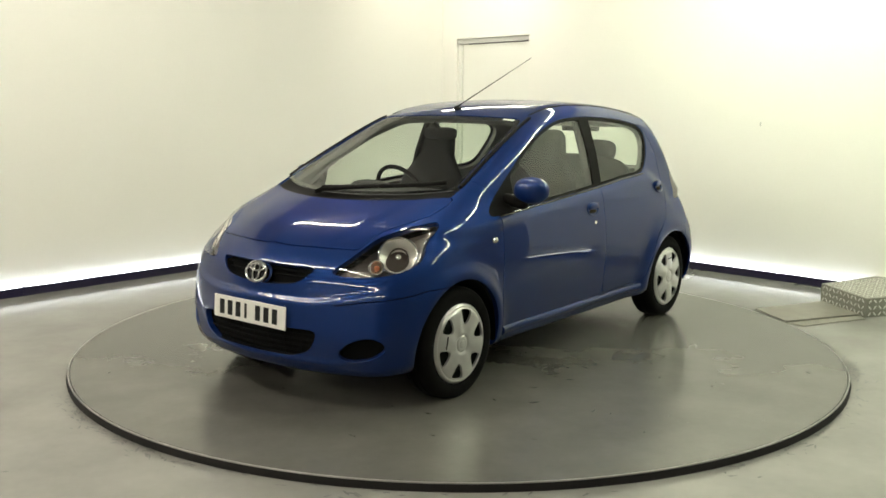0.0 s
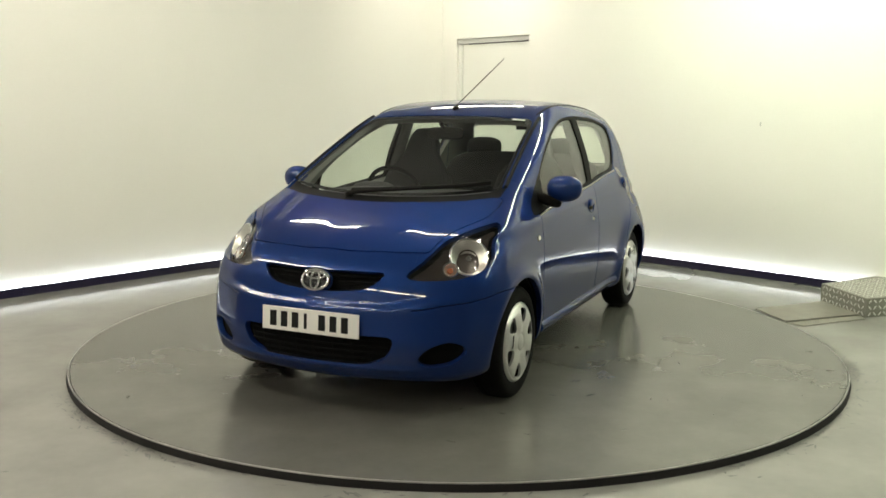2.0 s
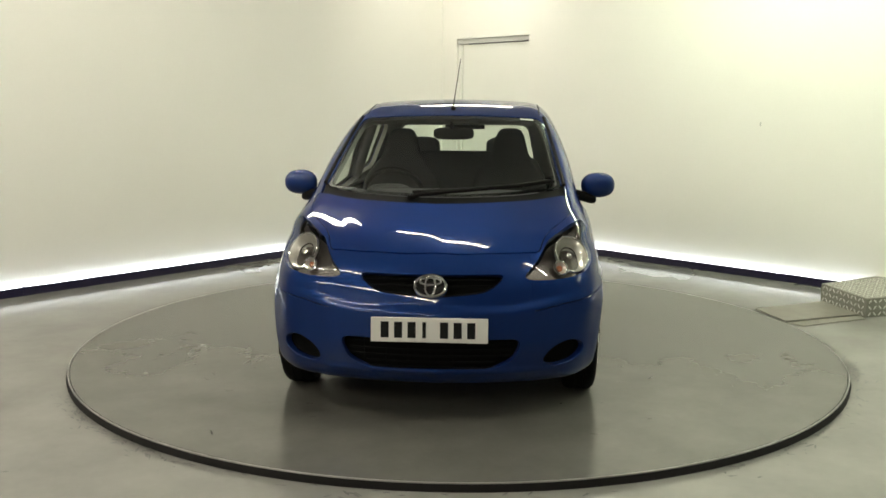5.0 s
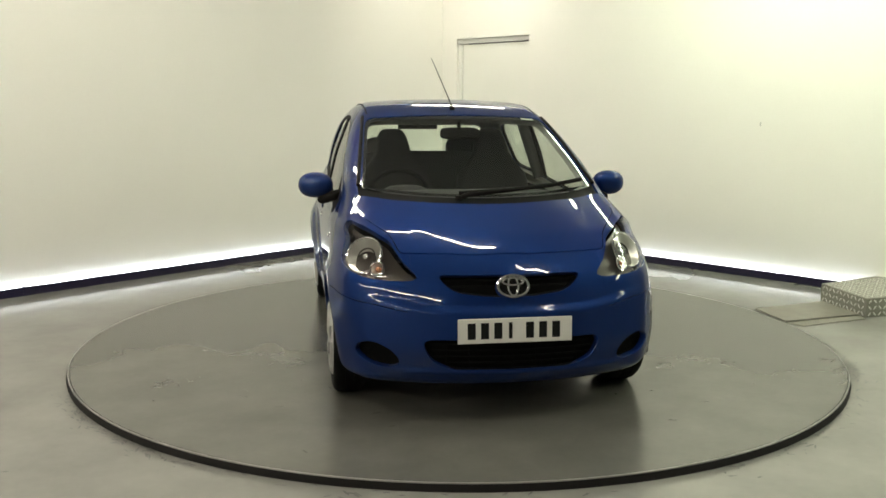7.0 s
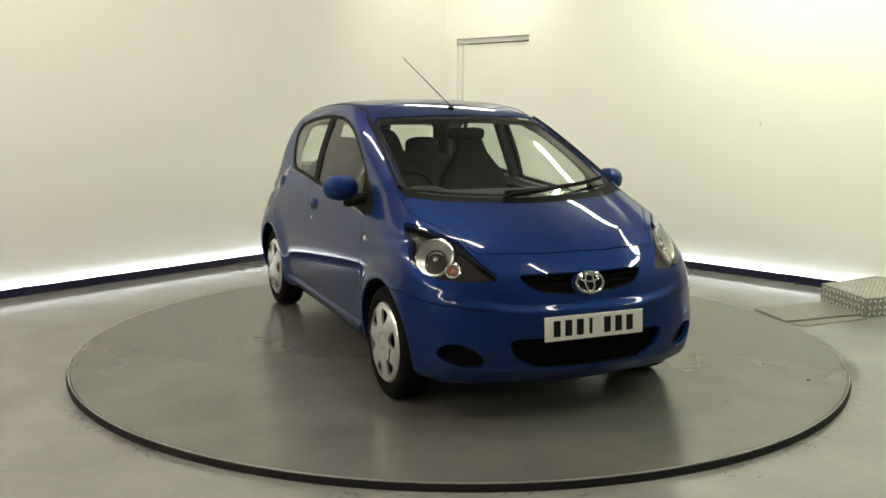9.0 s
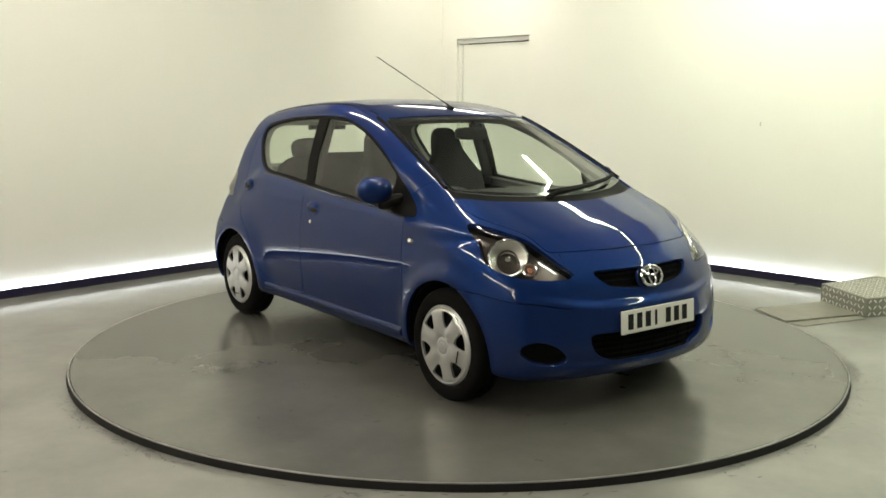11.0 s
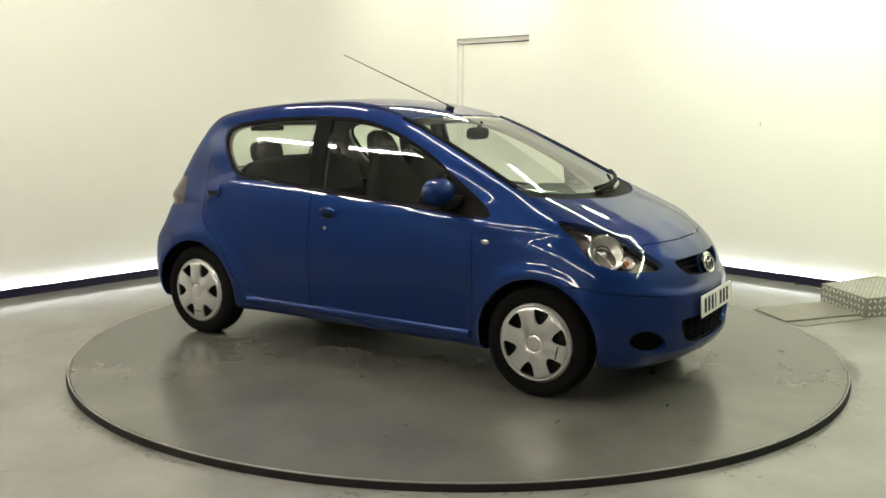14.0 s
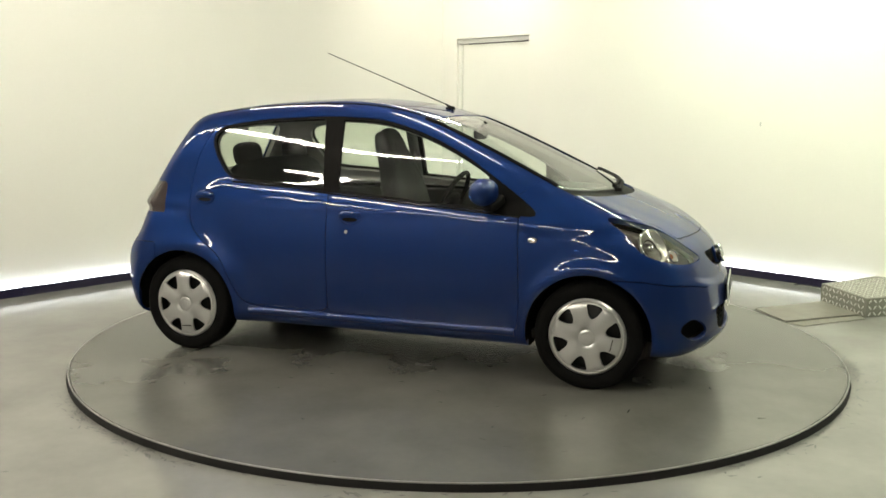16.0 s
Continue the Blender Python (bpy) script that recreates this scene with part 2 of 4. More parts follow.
def build_turntable():
    t = thing("turntable", "round grey painted car turntable with worn steel edge", "turntable", at=pose(0, 0, 0))
    n, r = 160, 2.241
    part("disc", lathe([(0, 0), (1.0, 0), (r - 0.02, 0), (r - 0.012, 0), (r - 0.012, -0.05), (0, -0.05)], n), M["disc"], t)
    part("steel_rim", lathe([(r - 0.012, -0.012), (r - 0.007, 0.0012), (r - 0.002, 0.0012), (r, -0.001), (r, -0.004)], n), M["edge"], t, "bright worn steel rim", smooth=True)
    part("rubber_skirt", lathe([(r - 0.006, -0.003), (r - 0.001, -0.0035), (r + 0.003, -0.036), (r - 0.004, -0.075)], n), M["rubber"], t, "black rubber skirt under the rim", smooth=True)
    return t


def build_battens():
    """Fluorescent battens under the ceiling, in rows."""
    for k, (x, y, turn, long, kind) in enumerate(BATTENS):
        b = thing("ceiling_batten", "white fluorescent batten on the ceiling with a glowing tube", "ceiling light", "ceiling battens", at=pose(x, y, CEIL, 0, 0, turn))
        part("housing", box((long, 0.10, 0.05), (0, 0, -0.025), 0.008), M["batten"], b)
        part("tube", tube([(-long / 2 + 0.04, 0, -0.075), (long / 2 - 0.04, 0, -0.080)], 0.030, 16), M[kind], b, "glowing fluorescent tube")
        for e in (-1, 1):
            part("tube_holder", box((0.03, 0.05, 0.06), (e * (long / 2 - 0.03), 0, -0.07)), M["batten"], b)


TURN = math.degrees(math.atan2(RIGHT.y, RIGHT.x))
BATTENS = [(x + RIGHT.x * 1.58 * k, y + RIGHT.y * 1.58 * k, TURN, 1.5, kind)
           for x, y, ks, kind in ((-0.12, -0.58, (-1.35, 0, 1.6), "tube"), (-3.3, -1.7, (-1, 0, 1), "tube"), (-5.2, -3.8, (0.5, 1.5, 2.5, 3.5), "tube"),
                                  (1.70, 1.50, (0, 1, 2), "tube_green"), (4.2, -1.0, (0, 1), "tube_green")) for k in ks]
BATTENS += [(0.08, 3.75, 0, 1.2, "tube_dim")]
# ---- the car's outer skin: a smooth closed form, x forward from the front axle, z up ----
def smax(a, b, k):
    h = np.maximum(k - np.abs(a - b), 0) / k
    return np.maximum(a, b) + h * h * k / 4


def ramp(v, a, b):
    s = np.clip((v - a) / (b - a), 0, 1)
    return s * s * (3 - 2 * s)


def curve(v, knots):
    """A smooth curve through (v, value) knots."""
    vs, ws = np.array(knots, float).T
    d = np.gradient(ws, vs)
    i = np.clip(np.searchsorted(vs, v) - 1, 0, len(vs) - 2)
    h = vs[i + 1] - vs[i]
    s = np.clip((v - vs[i]) / h, 0, 1)
    out = ((1 + 2 * s) * (1 - s) ** 2 * ws[i] + s * (1 - s) ** 2 * h * d[i]
           + s * s * (3 - 2 * s) * ws[i + 1] + s * s * (s - 1) * h * d[i + 1])
    return out + np.where(v < vs[0], (v - vs[0]) * d[0], 0) + np.where(v > vs[-1], (v - vs[-1]) * d[-1], 0)


WHEELBASE, AXLE_Z, ARCH = 2.34, 0.272, 0.320
NOSE = [(0.12, 0.555), (0.20, 0.622), (0.26, 0.642), (0.32, 0.651), (0.45, 0.637), (0.55, 0.617), (0.64, 0.584), (0.74, 0.525), (0.85, 0.45)]
HOOD = [(-3.0, 0.97), (-0.60, 0.985), (-0.20, 0.985), (0.05, 0.950), (0.25, 0.878), (0.42, 0.798), (0.55, 0.730), (0.70, 0.65)]
TAIL = [(0.15, -2.74), (0.30, -2.812), (0.45, -2.83), (0.58, -2.812), (0.68, -2.750), (0.80, -2.715), (0.95, -2.690), (1.10, -2.64)]
ROOF = [(-2.75, 1.265), (-2.45, 1.358), (-2.10, 1.422), (-1.75, 1.452), (-1.42, 1.460), (-1.15, 1.453), (-0.92, 1.425), (-0.6, 1.36)]
SCREEN = [(-1.25, 1.50), (-0.95, 1.400), (-0.60, 1.252), (-0.25, 1.092), (0.03, 0.958), (0.3, 0.82)]


def skin(x, y, z):
    """Below zero inside the body."""
    y = np.abs(y)
    rf, rr = np.hypot(x, z - AXLE_Z), np.hypot(x + WHEELBASE, z - AXLE_Z)
    w = 0.786 - np.where(z > 0.6, 0.43, 0.25) * (z - 0.6) ** 2
    w = w - 0.012 * ramp(x, 0.0, 0.55) - 0.030 * ramp(-x, 1.95, 2.75) * ramp(z, 0.60, 0.85)
    w = w + 0.022 * np.exp(-((rf - 0.335) / 0.055) ** 2) * ramp(z, 0.1, 0.25) + 0.034 * np.exp(-((rr - 0.340) / 0.085) ** 2) * ramp(z, 0.1, 0.25)
    side = y - w
    # the bumper stands proud below a soft ledge, with a lip along its foot and a spine up to the hood
    ledge = 0.520 + 0.055 * ramp(y, 0.30, 0.75)
    step = 0.008 - 0.016 * ramp(z, ledge - 0.018, ledge + 0.022)
    step = step * (1 - 0.8 * ramp(y, 0.42, 0.64)) * (1 - ramp(z, 0.62, 0.72)) + 0.009 * np.exp(-((z - 0.242) / 0.016) ** 2) * (1 - ramp(y, 0.42, 0.60))
    spine = 0.006 * np.exp(-(y / 0.075) ** 2) * ramp(z, 0.60, 0.69)
    front = (x - curve(z, NOSE) - step - spine + 0.34 * y ** 2 + 0.25 * y ** 6) * 0.85
    doors = ramp(-x, 0.20, 0.70) * (1 - ramp(-x, 2.08, 2.45))
    sharp = ramp(-x, -0.30, 0.60) * (1 - ramp(-x, 2.08, 2.45))
    rise = -0.032 - 0.077 * x
    belt = 0.5 * (rise + np.sqrt(rise ** 2 + 2e-4)) * ramp(-x, 0.0, 0.5) * (1 - ramp(-x, 2.08, 2.45))
    fold = curve(x, [(-0.25, 0.50), (0.0, 0.475), (0.20, 0.42), (0.40, 0.33), (0.55, 0.25)])
    press = 0.004 * (1 - ramp(y, fold - 0.04, fold + 0.05)) * ramp(x, -0.25, 0.0) + 0.005 * np.exp(-(y / 0.075) ** 2) * ramp(x, 0.22, 0.42)
    top = (z - curve(x, HOOD) - press + 0.003 - belt + 0.10 * y ** 2 + 0.22 * y ** 4) * 0.92
    tail = (curve(z, TAIL) + 0.08 * y ** 2 + 0.15 * y ** 6 - x)
    floor = 0.185 - 0.022 * ramp(x, 0.22, 0.45) - z
    low = smax(smax(front, top, 0.10), side, 0.12 - 0.08 * sharp)
    low = smax(smax(low, tail, 0.10), floor, 0.06)
    wg = 0.742 - 0.29 * (z - 0.92) - 0.16 * (z - 0.92) ** 2 - 0.03 * ramp(-x, 1.5, 2.8) - 0.020 * ramp(-x, 1.95, 2.70) * (1 - ramp(z, 0.92, 1.22)) - 0.04 * ramp(x, -0.9, 0.1) - 0.007 * doors + 0.012 * ramp(z, 0.95, 1.15)
    gside = (y - wg) * 0.95
    roof = z - curve(x, ROOF) + 0.085 * y ** 2
    screen = (z - curve(x + 0.28 * y ** 2, SCREEN)) * 0.91
    hatch = (-2.712 + 0.60 * (z - 0.92) + 0.12 * (z - 0.92) ** 2 + 0.17 * y ** 2 - x) * 0.86
    high = smax(smax(roof, screen, 0.10), hatch, 0.06)
    high = smax(smax(high, gside, 0.095), 0.84 - z, 0.03)
    return -smax(-low, -high, 0.045 - 0.025 * doors + 0.035 * ramp(x, -0.62, -0.20) * ramp(y, 0.44, 0.60))


def skin_normal(p):
    e, out = 1e-3, []
    for k in range(3):
        d = np.zeros(3)
        d[k] = e
        out.append(skin(*(p + d).T) - skin(*(p - d).T))
    n = np.array(out).T
    return n / (np.linalg.norm(n, axis=1, keepdims=True) + 1e-12)


# ---- cutting the skin into panels ----
def skin_grid(n_front, n_mid, n_rear, n_round):
    """Half of the skin (y >= 0) as triangles, met from a spine inside the body."""
    x0, x1, z0 = -0.25, -2.15, 0.62
    org, away = [], []
    for i in range(n_front):
        a = i / n_front * math.pi / 2
        org.append(x0), away.append(a)
    for i in range(n_mid):
        org.append(x0 + (x1 - x0) * i / n_mid), away.append(math.pi / 2)
    for i in range(n_rear + 1):
        org.append(x1), away.append(math.pi / 2 + i / n_rear * math.pi / 2)
    org, away = np.array(org)[:, None], np.array(away)[:, None]
    up = np.linspace(-math.pi / 2, math.pi / 2, n_round)[None, :]
    d = np.stack([np.cos(away) + 0 * up, np.sin(away) * np.cos(up), np.sin(away) * np.sin(up)], -1).reshape(-1, 3)
    d[np.abs(d[:, 1]) < 1e-9, 1] = 0
    o = np.stack([org + 0 * up, 0 * (org + up), z0 + 0 * (org + up)], -1).reshape(-1, 3)
    lo, hi = np.zeros(len(d)), np.full(len(d), 1.6)
    for _ in range(40):
        mid = (lo + hi) / 2
        inside = skin(*(o + d * mid[:, None]).T) < 0
        lo, hi = np.where(inside, mid, lo), np.where(inside, hi, mid)
    v = o + d * hi[:, None]
    rows, cols = len(org), n_round
    i = np.arange(rows * cols).reshape(rows, cols)
    a, b, c, e = i[:-1, :-1].ravel(), i[1:, :-1].ravel(), i[1:, 1:].ravel(), i[:-1, 1:].ravel()
    t = np.concatenate([np.stack([a, b, c], 1), np.stack([a, c, e], 1)])
    # the poles: one point each
    first, last = i[0, 0], i[-1, 0]
    flat = np.arange(len(v))
    flat[i[0]], flat[i[-1]] = first, last
    t = flat[t]
    t = t[(t[:, 0] != t[:, 1]) & (t[:, 1] != t[:, 2]) & (t[:, 0] != t[:, 2])]
    return v, t


def settle_on_skin(v):
    for _ in range(2):
        n = skin_normal(v)
        e = 1e-3
        slope = (skin(*(v + n * e).T) - skin(*(v - n * e).T)) / (2 * e)
        step = np.clip(skin(*v.T) / np.maximum(slope, 0.3), -0.01, 0.01)
        y0 = v[:, 1] == 0
        v = v - n * step[:, None]
        v[y0, 1] = 0
    return v


def split(v, t, level, on_skin=True):
    """Cut triangles along level = 0: points, triangles, and which of them lie below zero."""
    f = level(v)
    f = np.where(np.abs(f) < 2e-5, 2e-5, f)
    neg = f < 0
    k = neg[t].sum(1)
    whole, cut = t[(k == 0) | (k == 3)], t[(k == 1) | (k == 2)]
    if not len(cut):
        return v, t, neg[t[:, 0]]
    lone = np.where((neg[cut].sum(1) == 1)[:, None], neg[cut], ~neg[cut]).argmax(1)
    r = np.arange(len(cut))
    a, b, c = cut[r, lone], cut[r, (lone + 1) % 3], cut[r, (lone + 2) % 3]
    edges = np.sort(np.concatenate([np.stack([a, b], 1), np.stack([a, c], 1)]), 1)
    uniq, inv = np.unique(edges, axis=0, return_inverse=True)
    inv = inv.ravel()
    p, q = v[uniq[:, 0]], v[uniq[:, 1]]
    s = (f[uniq[:, 0]] / (f[uniq[:, 0]] - f[uniq[:, 1]]))[:, None]
    fresh = p + (q - p) * s
    if on_skin:
        fresh[(p[:, 1] == 0) & (q[:, 1] == 0), 1] = 0
        fresh = settle_on_skin(fresh)
    ab, ac = len(v) + inv[:len(cut)], len(v) + inv[len(cut):]
    v = np.concatenate([v, fresh])
    side = neg[a]
    tris = np.concatenate([whole, np.stack([a, ab, ac], 1), np.stack([ab, b, c], 1), np.stack([ab, c, ac], 1)])
    below = np.concatenate([neg[whole[:, 0]], side, ~side, ~side])
    return v, tris, below


def rounded(points, radius=0.05):
    """A closed outline with its corners rounded, by at most that length along each edge."""
    p = np.array(points, float)
    out = []
    for a, b, c in zip(np.roll(p, 1, 0), p, np.roll(p, -1, 0)):
        u, w = a - b, c - b
        lu, lw = np.linalg.norm(u), np.linalg.norm(w)
        u, w = u / lu * min(radius, 0.45 * lu), w / lw * min(radius, 0.45 * lw)
        out += [b + u * (1 - s) ** 2 + w * s ** 2 for s in np.linspace(0, 1, 6)]
    return np.array(out)


def outline(poly):
    """Signed distance to a closed outline in a plane, below zero inside."""
    def level(a, b):
        best = np.full(a.shape, 1e9)
        inside = np.zeros(a.shape, bool)
        for (x0, y0), (x1, y1) in zip(poly, np.roll(poly, -1, 0)):
            ex, ey = x1 - x0, y1 - y0
            s = np.clip(((a - x0) * ex + (b - y0) * ey) / (ex * ex + ey * ey + 1e-12), 0, 1)
            best = np.minimum(best, np.hypot(a - x0 - s * ex, b - y0 - s * ey))
            with np.errstate(divide="ignore", invalid="ignore"):
                inside ^= ((y0 > b) != (y1 > b)) & (a < (x1 - x0) * (b - y0) / (y1 - y0 + 1e-15) + x0)
        return np.where(inside, -best, best)
    return level


class Panels:
    """The skin that is still to be given out, cut piece by piece."""

    def __init__(self, v, t):
        self.v, self.t = v, t

    def take(self, level, gap=0.0):
        """Cut out what lies below zero, with a gap all round; returns its triangles."""
        self.v, t, below = split(self.v, self.t, lambda p: level(p) + gap)
        got, rest = t[below], t[~below]
        if gap:
            self.v, rest, below = split(self.v, rest, lambda p: level(p) - gap)
            rest = rest[~below]
        self.t = rest
        return got


def shell(name, v, t, mat, parent, sides=(1, -1), depth=0.014, offset=0.0, label="", flip=False, bead=0.0025):
    """Triangles of the skin as one part: on one side, or both joined, with edges turned in by depth."""
    used = np.unique(t)
    back = np.full(len(v), -1)
    back[used] = np.arange(len(used))
    p, tri = v[used], back[t]
    n = skin_normal(p)
    n[p[:, 1] == 0, 1] = 0
    cross = np.cross(p[tri[:, 1]] - p[tri[:, 0]], p[tri[:, 2]] - p[tri[:, 0]])
    wrong = (cross * n[tri[:, 0]]).sum(1) < 0
    tri[wrong] = tri[wrong][:, ::-1]
    p = p - n * offset
    vs, ns, fs = [], [], []
    base = 0
    seam = v[used][:, 1] == 0
    for s in sides:
        m = np.array([1, s, 1])
        ids = np.arange(len(p)) + base
        if s == sides[-1] and len(sides) == 2:
            fresh = ~seam
            ids = np.where(seam, np.arange(len(p)), 0)
            ids[fresh] = base + np.arange(fresh.sum())
            vs.append(p[fresh] * m), ns.append(n[fresh] * m)
            base += fresh.sum()
        else:
            vs.append(p * m), ns.append(n * m)
            base += len(p)
        f = ids[tri]
        fs += (f if s > 0 else f[:, ::-1]).tolist()
        if depth:
            e = np.concatenate([tri[:, [0, 1]], tri[:, [1, 2]], tri[:, [2, 0]]])
            key = np.sort(e, 1)
            _, first, count = np.unique(key, axis=0, return_index=True, return_counts=True)
            rim = e[first[count == 1]]
            rim = rim[~(seam[rim[:, 0]] & seam[rim[:, 1]])]
            if len(rim):
                ends = np.unique(rim)
                where = np.full(len(p), -1)
                where[ends] = np.arange(len(ends))
                out = np.zeros((len(ends), 3))
                g = np.cross(p[rim[:, 1]] - p[rim[:, 0]], n[rim[:, 0]])
                np.add.at(out, where[rim[:, 0]], g), np.add.at(out, where[rim[:, 1]], g)
                out /= np.linalg.norm(out, axis=1, keepdims=True) + 1e-12
                top = p[ends]
                soft = out * 0.7 + n[ends] * 0.7
                lip = top - n[ends] * bead + out * bead * 0.4
                low = top - n[ends] * depth
                k = len(ends)
                vs += [top * m, lip * m, low * m]
                ns += [soft * m, out * m, out * m]
                i, j = where[rim[:, 0]], where[rim[:, 1]]
                for lift in (0, k):
                    q = np.stack([i, i + k, j + k, j], 1) + base + lift
                    fs += (q if s > 0 else q[:, ::-1]).tolist()
                base += 3 * k
    vs, ns = np.concatenate(vs), np.concatenate(ns)
    if flip:
        fs, ns = [f[::-1] for f in fs], -ns
    return put(new(name, mesh(name, vs, fs, mat, True, ns)), parent, label)


# outlines of what is cut from the skin: (x, z) on the sides, (y, z) on the nose
SIDE_GLASS = [(-2.23, 1.22), (-2.18, 1.30), (-1.87, 1.343), (-1.48, 1.361), (-1.17, 1.348), (-0.90, 1.270), (-0.66, 1.155), (-0.44, 1.005),
              (-0.225, 0.855), (-0.55, 0.880), (-1.40, 0.945), (-1.723, 0.975), (-2.065, 0.995), (-2.15, 1.075)]
LAMP = [(0.05, 0.875), (0.16, 0.855), (0.28, 0.818), (0.40, 0.745), (0.49, 0.675), (0.515, 0.637), (0.44, 0.641), (0.355, 0.664), (0.245, 0.703), (0.178, 0.785)]
GRILLE = [(-0.345, 0.668), (0.345, 0.668), (0.262, 0.592), (0.10, 0.574), (-0.10, 0.574), (-0.262, 0.592)]
INTAKE = [(-0.415, 0.392), (0.415, 0.392), (0.375, 0.292), (0.28, 0.256), (-0.28, 0.256), (-0.375, 0.292)]
FOG = [(0.505, 0.298), (0.55, 0.346), (0.63, 0.376), (0.69, 0.356), (0.70, 0.31), (0.64, 0.266), (0.56, 0.252), (0.51, 0.268)]
REAR_DOOR = [(-1.44, 0.29), (-1.95, 0.300), (-2.02, 0.42), (-2.09, 0.57), (-2.29, 0.72), (-2.335, 0.95), (-2.29, 1.15), (-2.20, 1.32), (-1.44, 1.32)]
FRONT_DOOR = [(-1.44, 0.29), (-0.365, 0.275), (-0.355, 0.42), (-0.37, 0.87), (-0.45, 1.32), (-1.44, 1.32)]


def cowl_line(y):
    return 0.108 - 0.53 * y ** 2


def build_car():
    car = thing("car", "blue metallic five-door hatchback parked on the turntable", "car", at=pose(0, 0, 0, 0, 0, SPIN0))
    v, t = skin_grid(76, 140, 60, 150)
    v = v.copy()
    skin_all = Panels(v, t)
    # wheel arches and underside
    for x0 in (0.0, -WHEELBASE):
        skin_all.take(lambda p: np.maximum(np.hypot(p[:, 0] - x0, (p[:, 2] - AXLE_Z)) - ARCH, 0.40 - p[:, 1]))
    under = skin_all.take(lambda p: p[:, 2] - 0.192 + 0.024 * ramp(p[:, 0], 0.22, 0.45))
    # glass
    glass_side = outline(rounded(SIDE_GLASS, 0.12))
    dlo = skin_all.take(lambda p: np.maximum(glass_side(p[:, 0], p[:, 2]), 0.40 - p[:, 1]))
    def screen_level(p):
        y = p[:, 1]
        a = y - (0.622 - 0.235 * (p[:, 2] - 0.965))
        b = p[:, 2] - (1.366 - 0.07 * y ** 2)
        c = p[:, 0] - cowl_line(y) + 0.082
        return np.maximum(smax(smax(a, b, 0.05), np.maximum(c, -1.2 - p[:, 0]), 0.03), 0.90 - p[:, 2])
    screen = skin_all.take(screen_level)
    cowl = skin_all.take(lambda p: np.maximum(np.maximum(p[:, 0] - cowl_line(p[:, 1]), p[:, 1] - 0.632), np.maximum(cowl_line(p[:, 1]) - 0.112 - p[:, 0], 0.85 - p[:, 2])))
    def hatch_glass_level(p):
        y, z = p[:, 1], p[:, 2]
        return smax(smax(y - (0.56 - 0.22 * (z - 1.0)), z - 1.325, 0.06), np.maximum(1.0 - z, p[:, 0] + 2.2), 0.06)
    hatch_glass = skin_all.take(hatch_glass_level)
    def hood_level(p):
        y = p[:, 1]
        half = curve(p[:, 0], [(-0.20, 0.640), (0.0, 0.652), (0.07, 0.642), (0.16, 0.597), (0.30, 0.515), (0.40, 0.485), (0.6, 0.42)])
        return smax(np.maximum(y - half, cowl_line(y) - p[:, 0] - 0.002), np.maximum(p[:, 0] - (0.482 - 0.36 * y ** 2), 0.70 - p[:, 2]), 0.02)
    hood = skin_all.take(hood_level, 0.0025)
    # lamps, grille, intakes
    lamp_level, grille_level, intake_level, fog_level = (outline(rounded(o)) for o in (LAMP, GRILLE, INTAKE, FOG))
    lamp = skin_all.take(lambda p: np.maximum(lamp_level(p[:, 0], p[:, 2]), 0.30 - p[:, 1]), 0.0015)
    nose = lambda p: 0.30 - p[:, 0]
    skin_all.take(lambda p: np.maximum(grille_level(p[:, 1], p[:, 2]), nose(p)))
    skin_all.take(lambda p: np.maximum(intake_level(p[:, 1], p[:, 2]), nose(p)))
    skin_all.take(lambda p: np.maximum(fog_level(p[:, 1], p[:, 2]), nose(p)))
    # panels
    rear_door = outline(rounded(REAR_DOOR, 0.06))
    front_door = outline(rounded(FRONT_DOOR, 0.03))
    roof_frame = lambda p: p[:, 2] - 1.30
    door_f = skin_all.take(lambda p: np.maximum(np.maximum(front_door(p[:, 0], p[:, 2]), 0.42 - p[:, 1]), p[:, 2] - np.interp(p[:, 0], [-1.44, -0.30], [1.0, 0.905])), 0.0025)
    door_r = skin_all.take(lambda p: np.maximum(np.maximum(rear_door(p[:, 0], p[:, 2]), 0.42 - p[:, 1]), roof_frame(p)), 0.0025)
    # bumper crease from the arch, and the rear bumper
    seam = lambda x: np.interp(x, [0.25, 0.30, 0.42, 0.49, 0.56, 0.60], [0.572, 0.563, 0.545, 0.533, 0.508, 0.49])
    bumper = skin_all.take(lambda p: np.maximum(0.10 - p[:, 0], p[:, 2] - seam(p[:, 0]) - 0.25 * ramp(-p[:, 1], -0.47, -0.43)), 0.0028)
    rear_bumper = skin_all.take(lambda p: np.maximum(p[:, 0] + 2.50 + 0.1 * (p[:, 2] - 0.4), p[:, 2] - 0.63), 0.0025)
    tailgate = skin_all.take(lambda p: np.maximum(np.maximum(p[:, 0] + 2.40, p[:, 1] - (0.60 - 0.14 * (p[:, 2] - 0.9))), p[:, 2] - 1.40), 0.0025)
    taillamp = skin_all.take(lambda p: np.maximum(np.maximum(p[:, 0] + 2.50, np.abs(p[:, 2] - 0.885) - 0.088), 0.45 - p[:, 1]), 0.0015)
    fender_edge = lambda z: np.interp(z, [0.90, 0.957, 1.015, 1.2], [-0.367, -0.40, -0.315, -0.05])
    fender = skin_all.take(lambda p: np.maximum(np.maximum(fender_edge(p[:, 2]) - p[:, 0], 0.30 - p[:, 1]), p[:, 2] - 1.05), 0.0022)
    roof = skin_all.take(lambda p: np.maximum(np.maximum(np.abs(p[:, 1]) - 0.515, 1.372 - p[:, 2]), p[:, 0] + 0.6), 0.0)
    v = skin_all.v
    paint = M["paint"]
    body = shell("body", v, skin_all.t, paint, car)
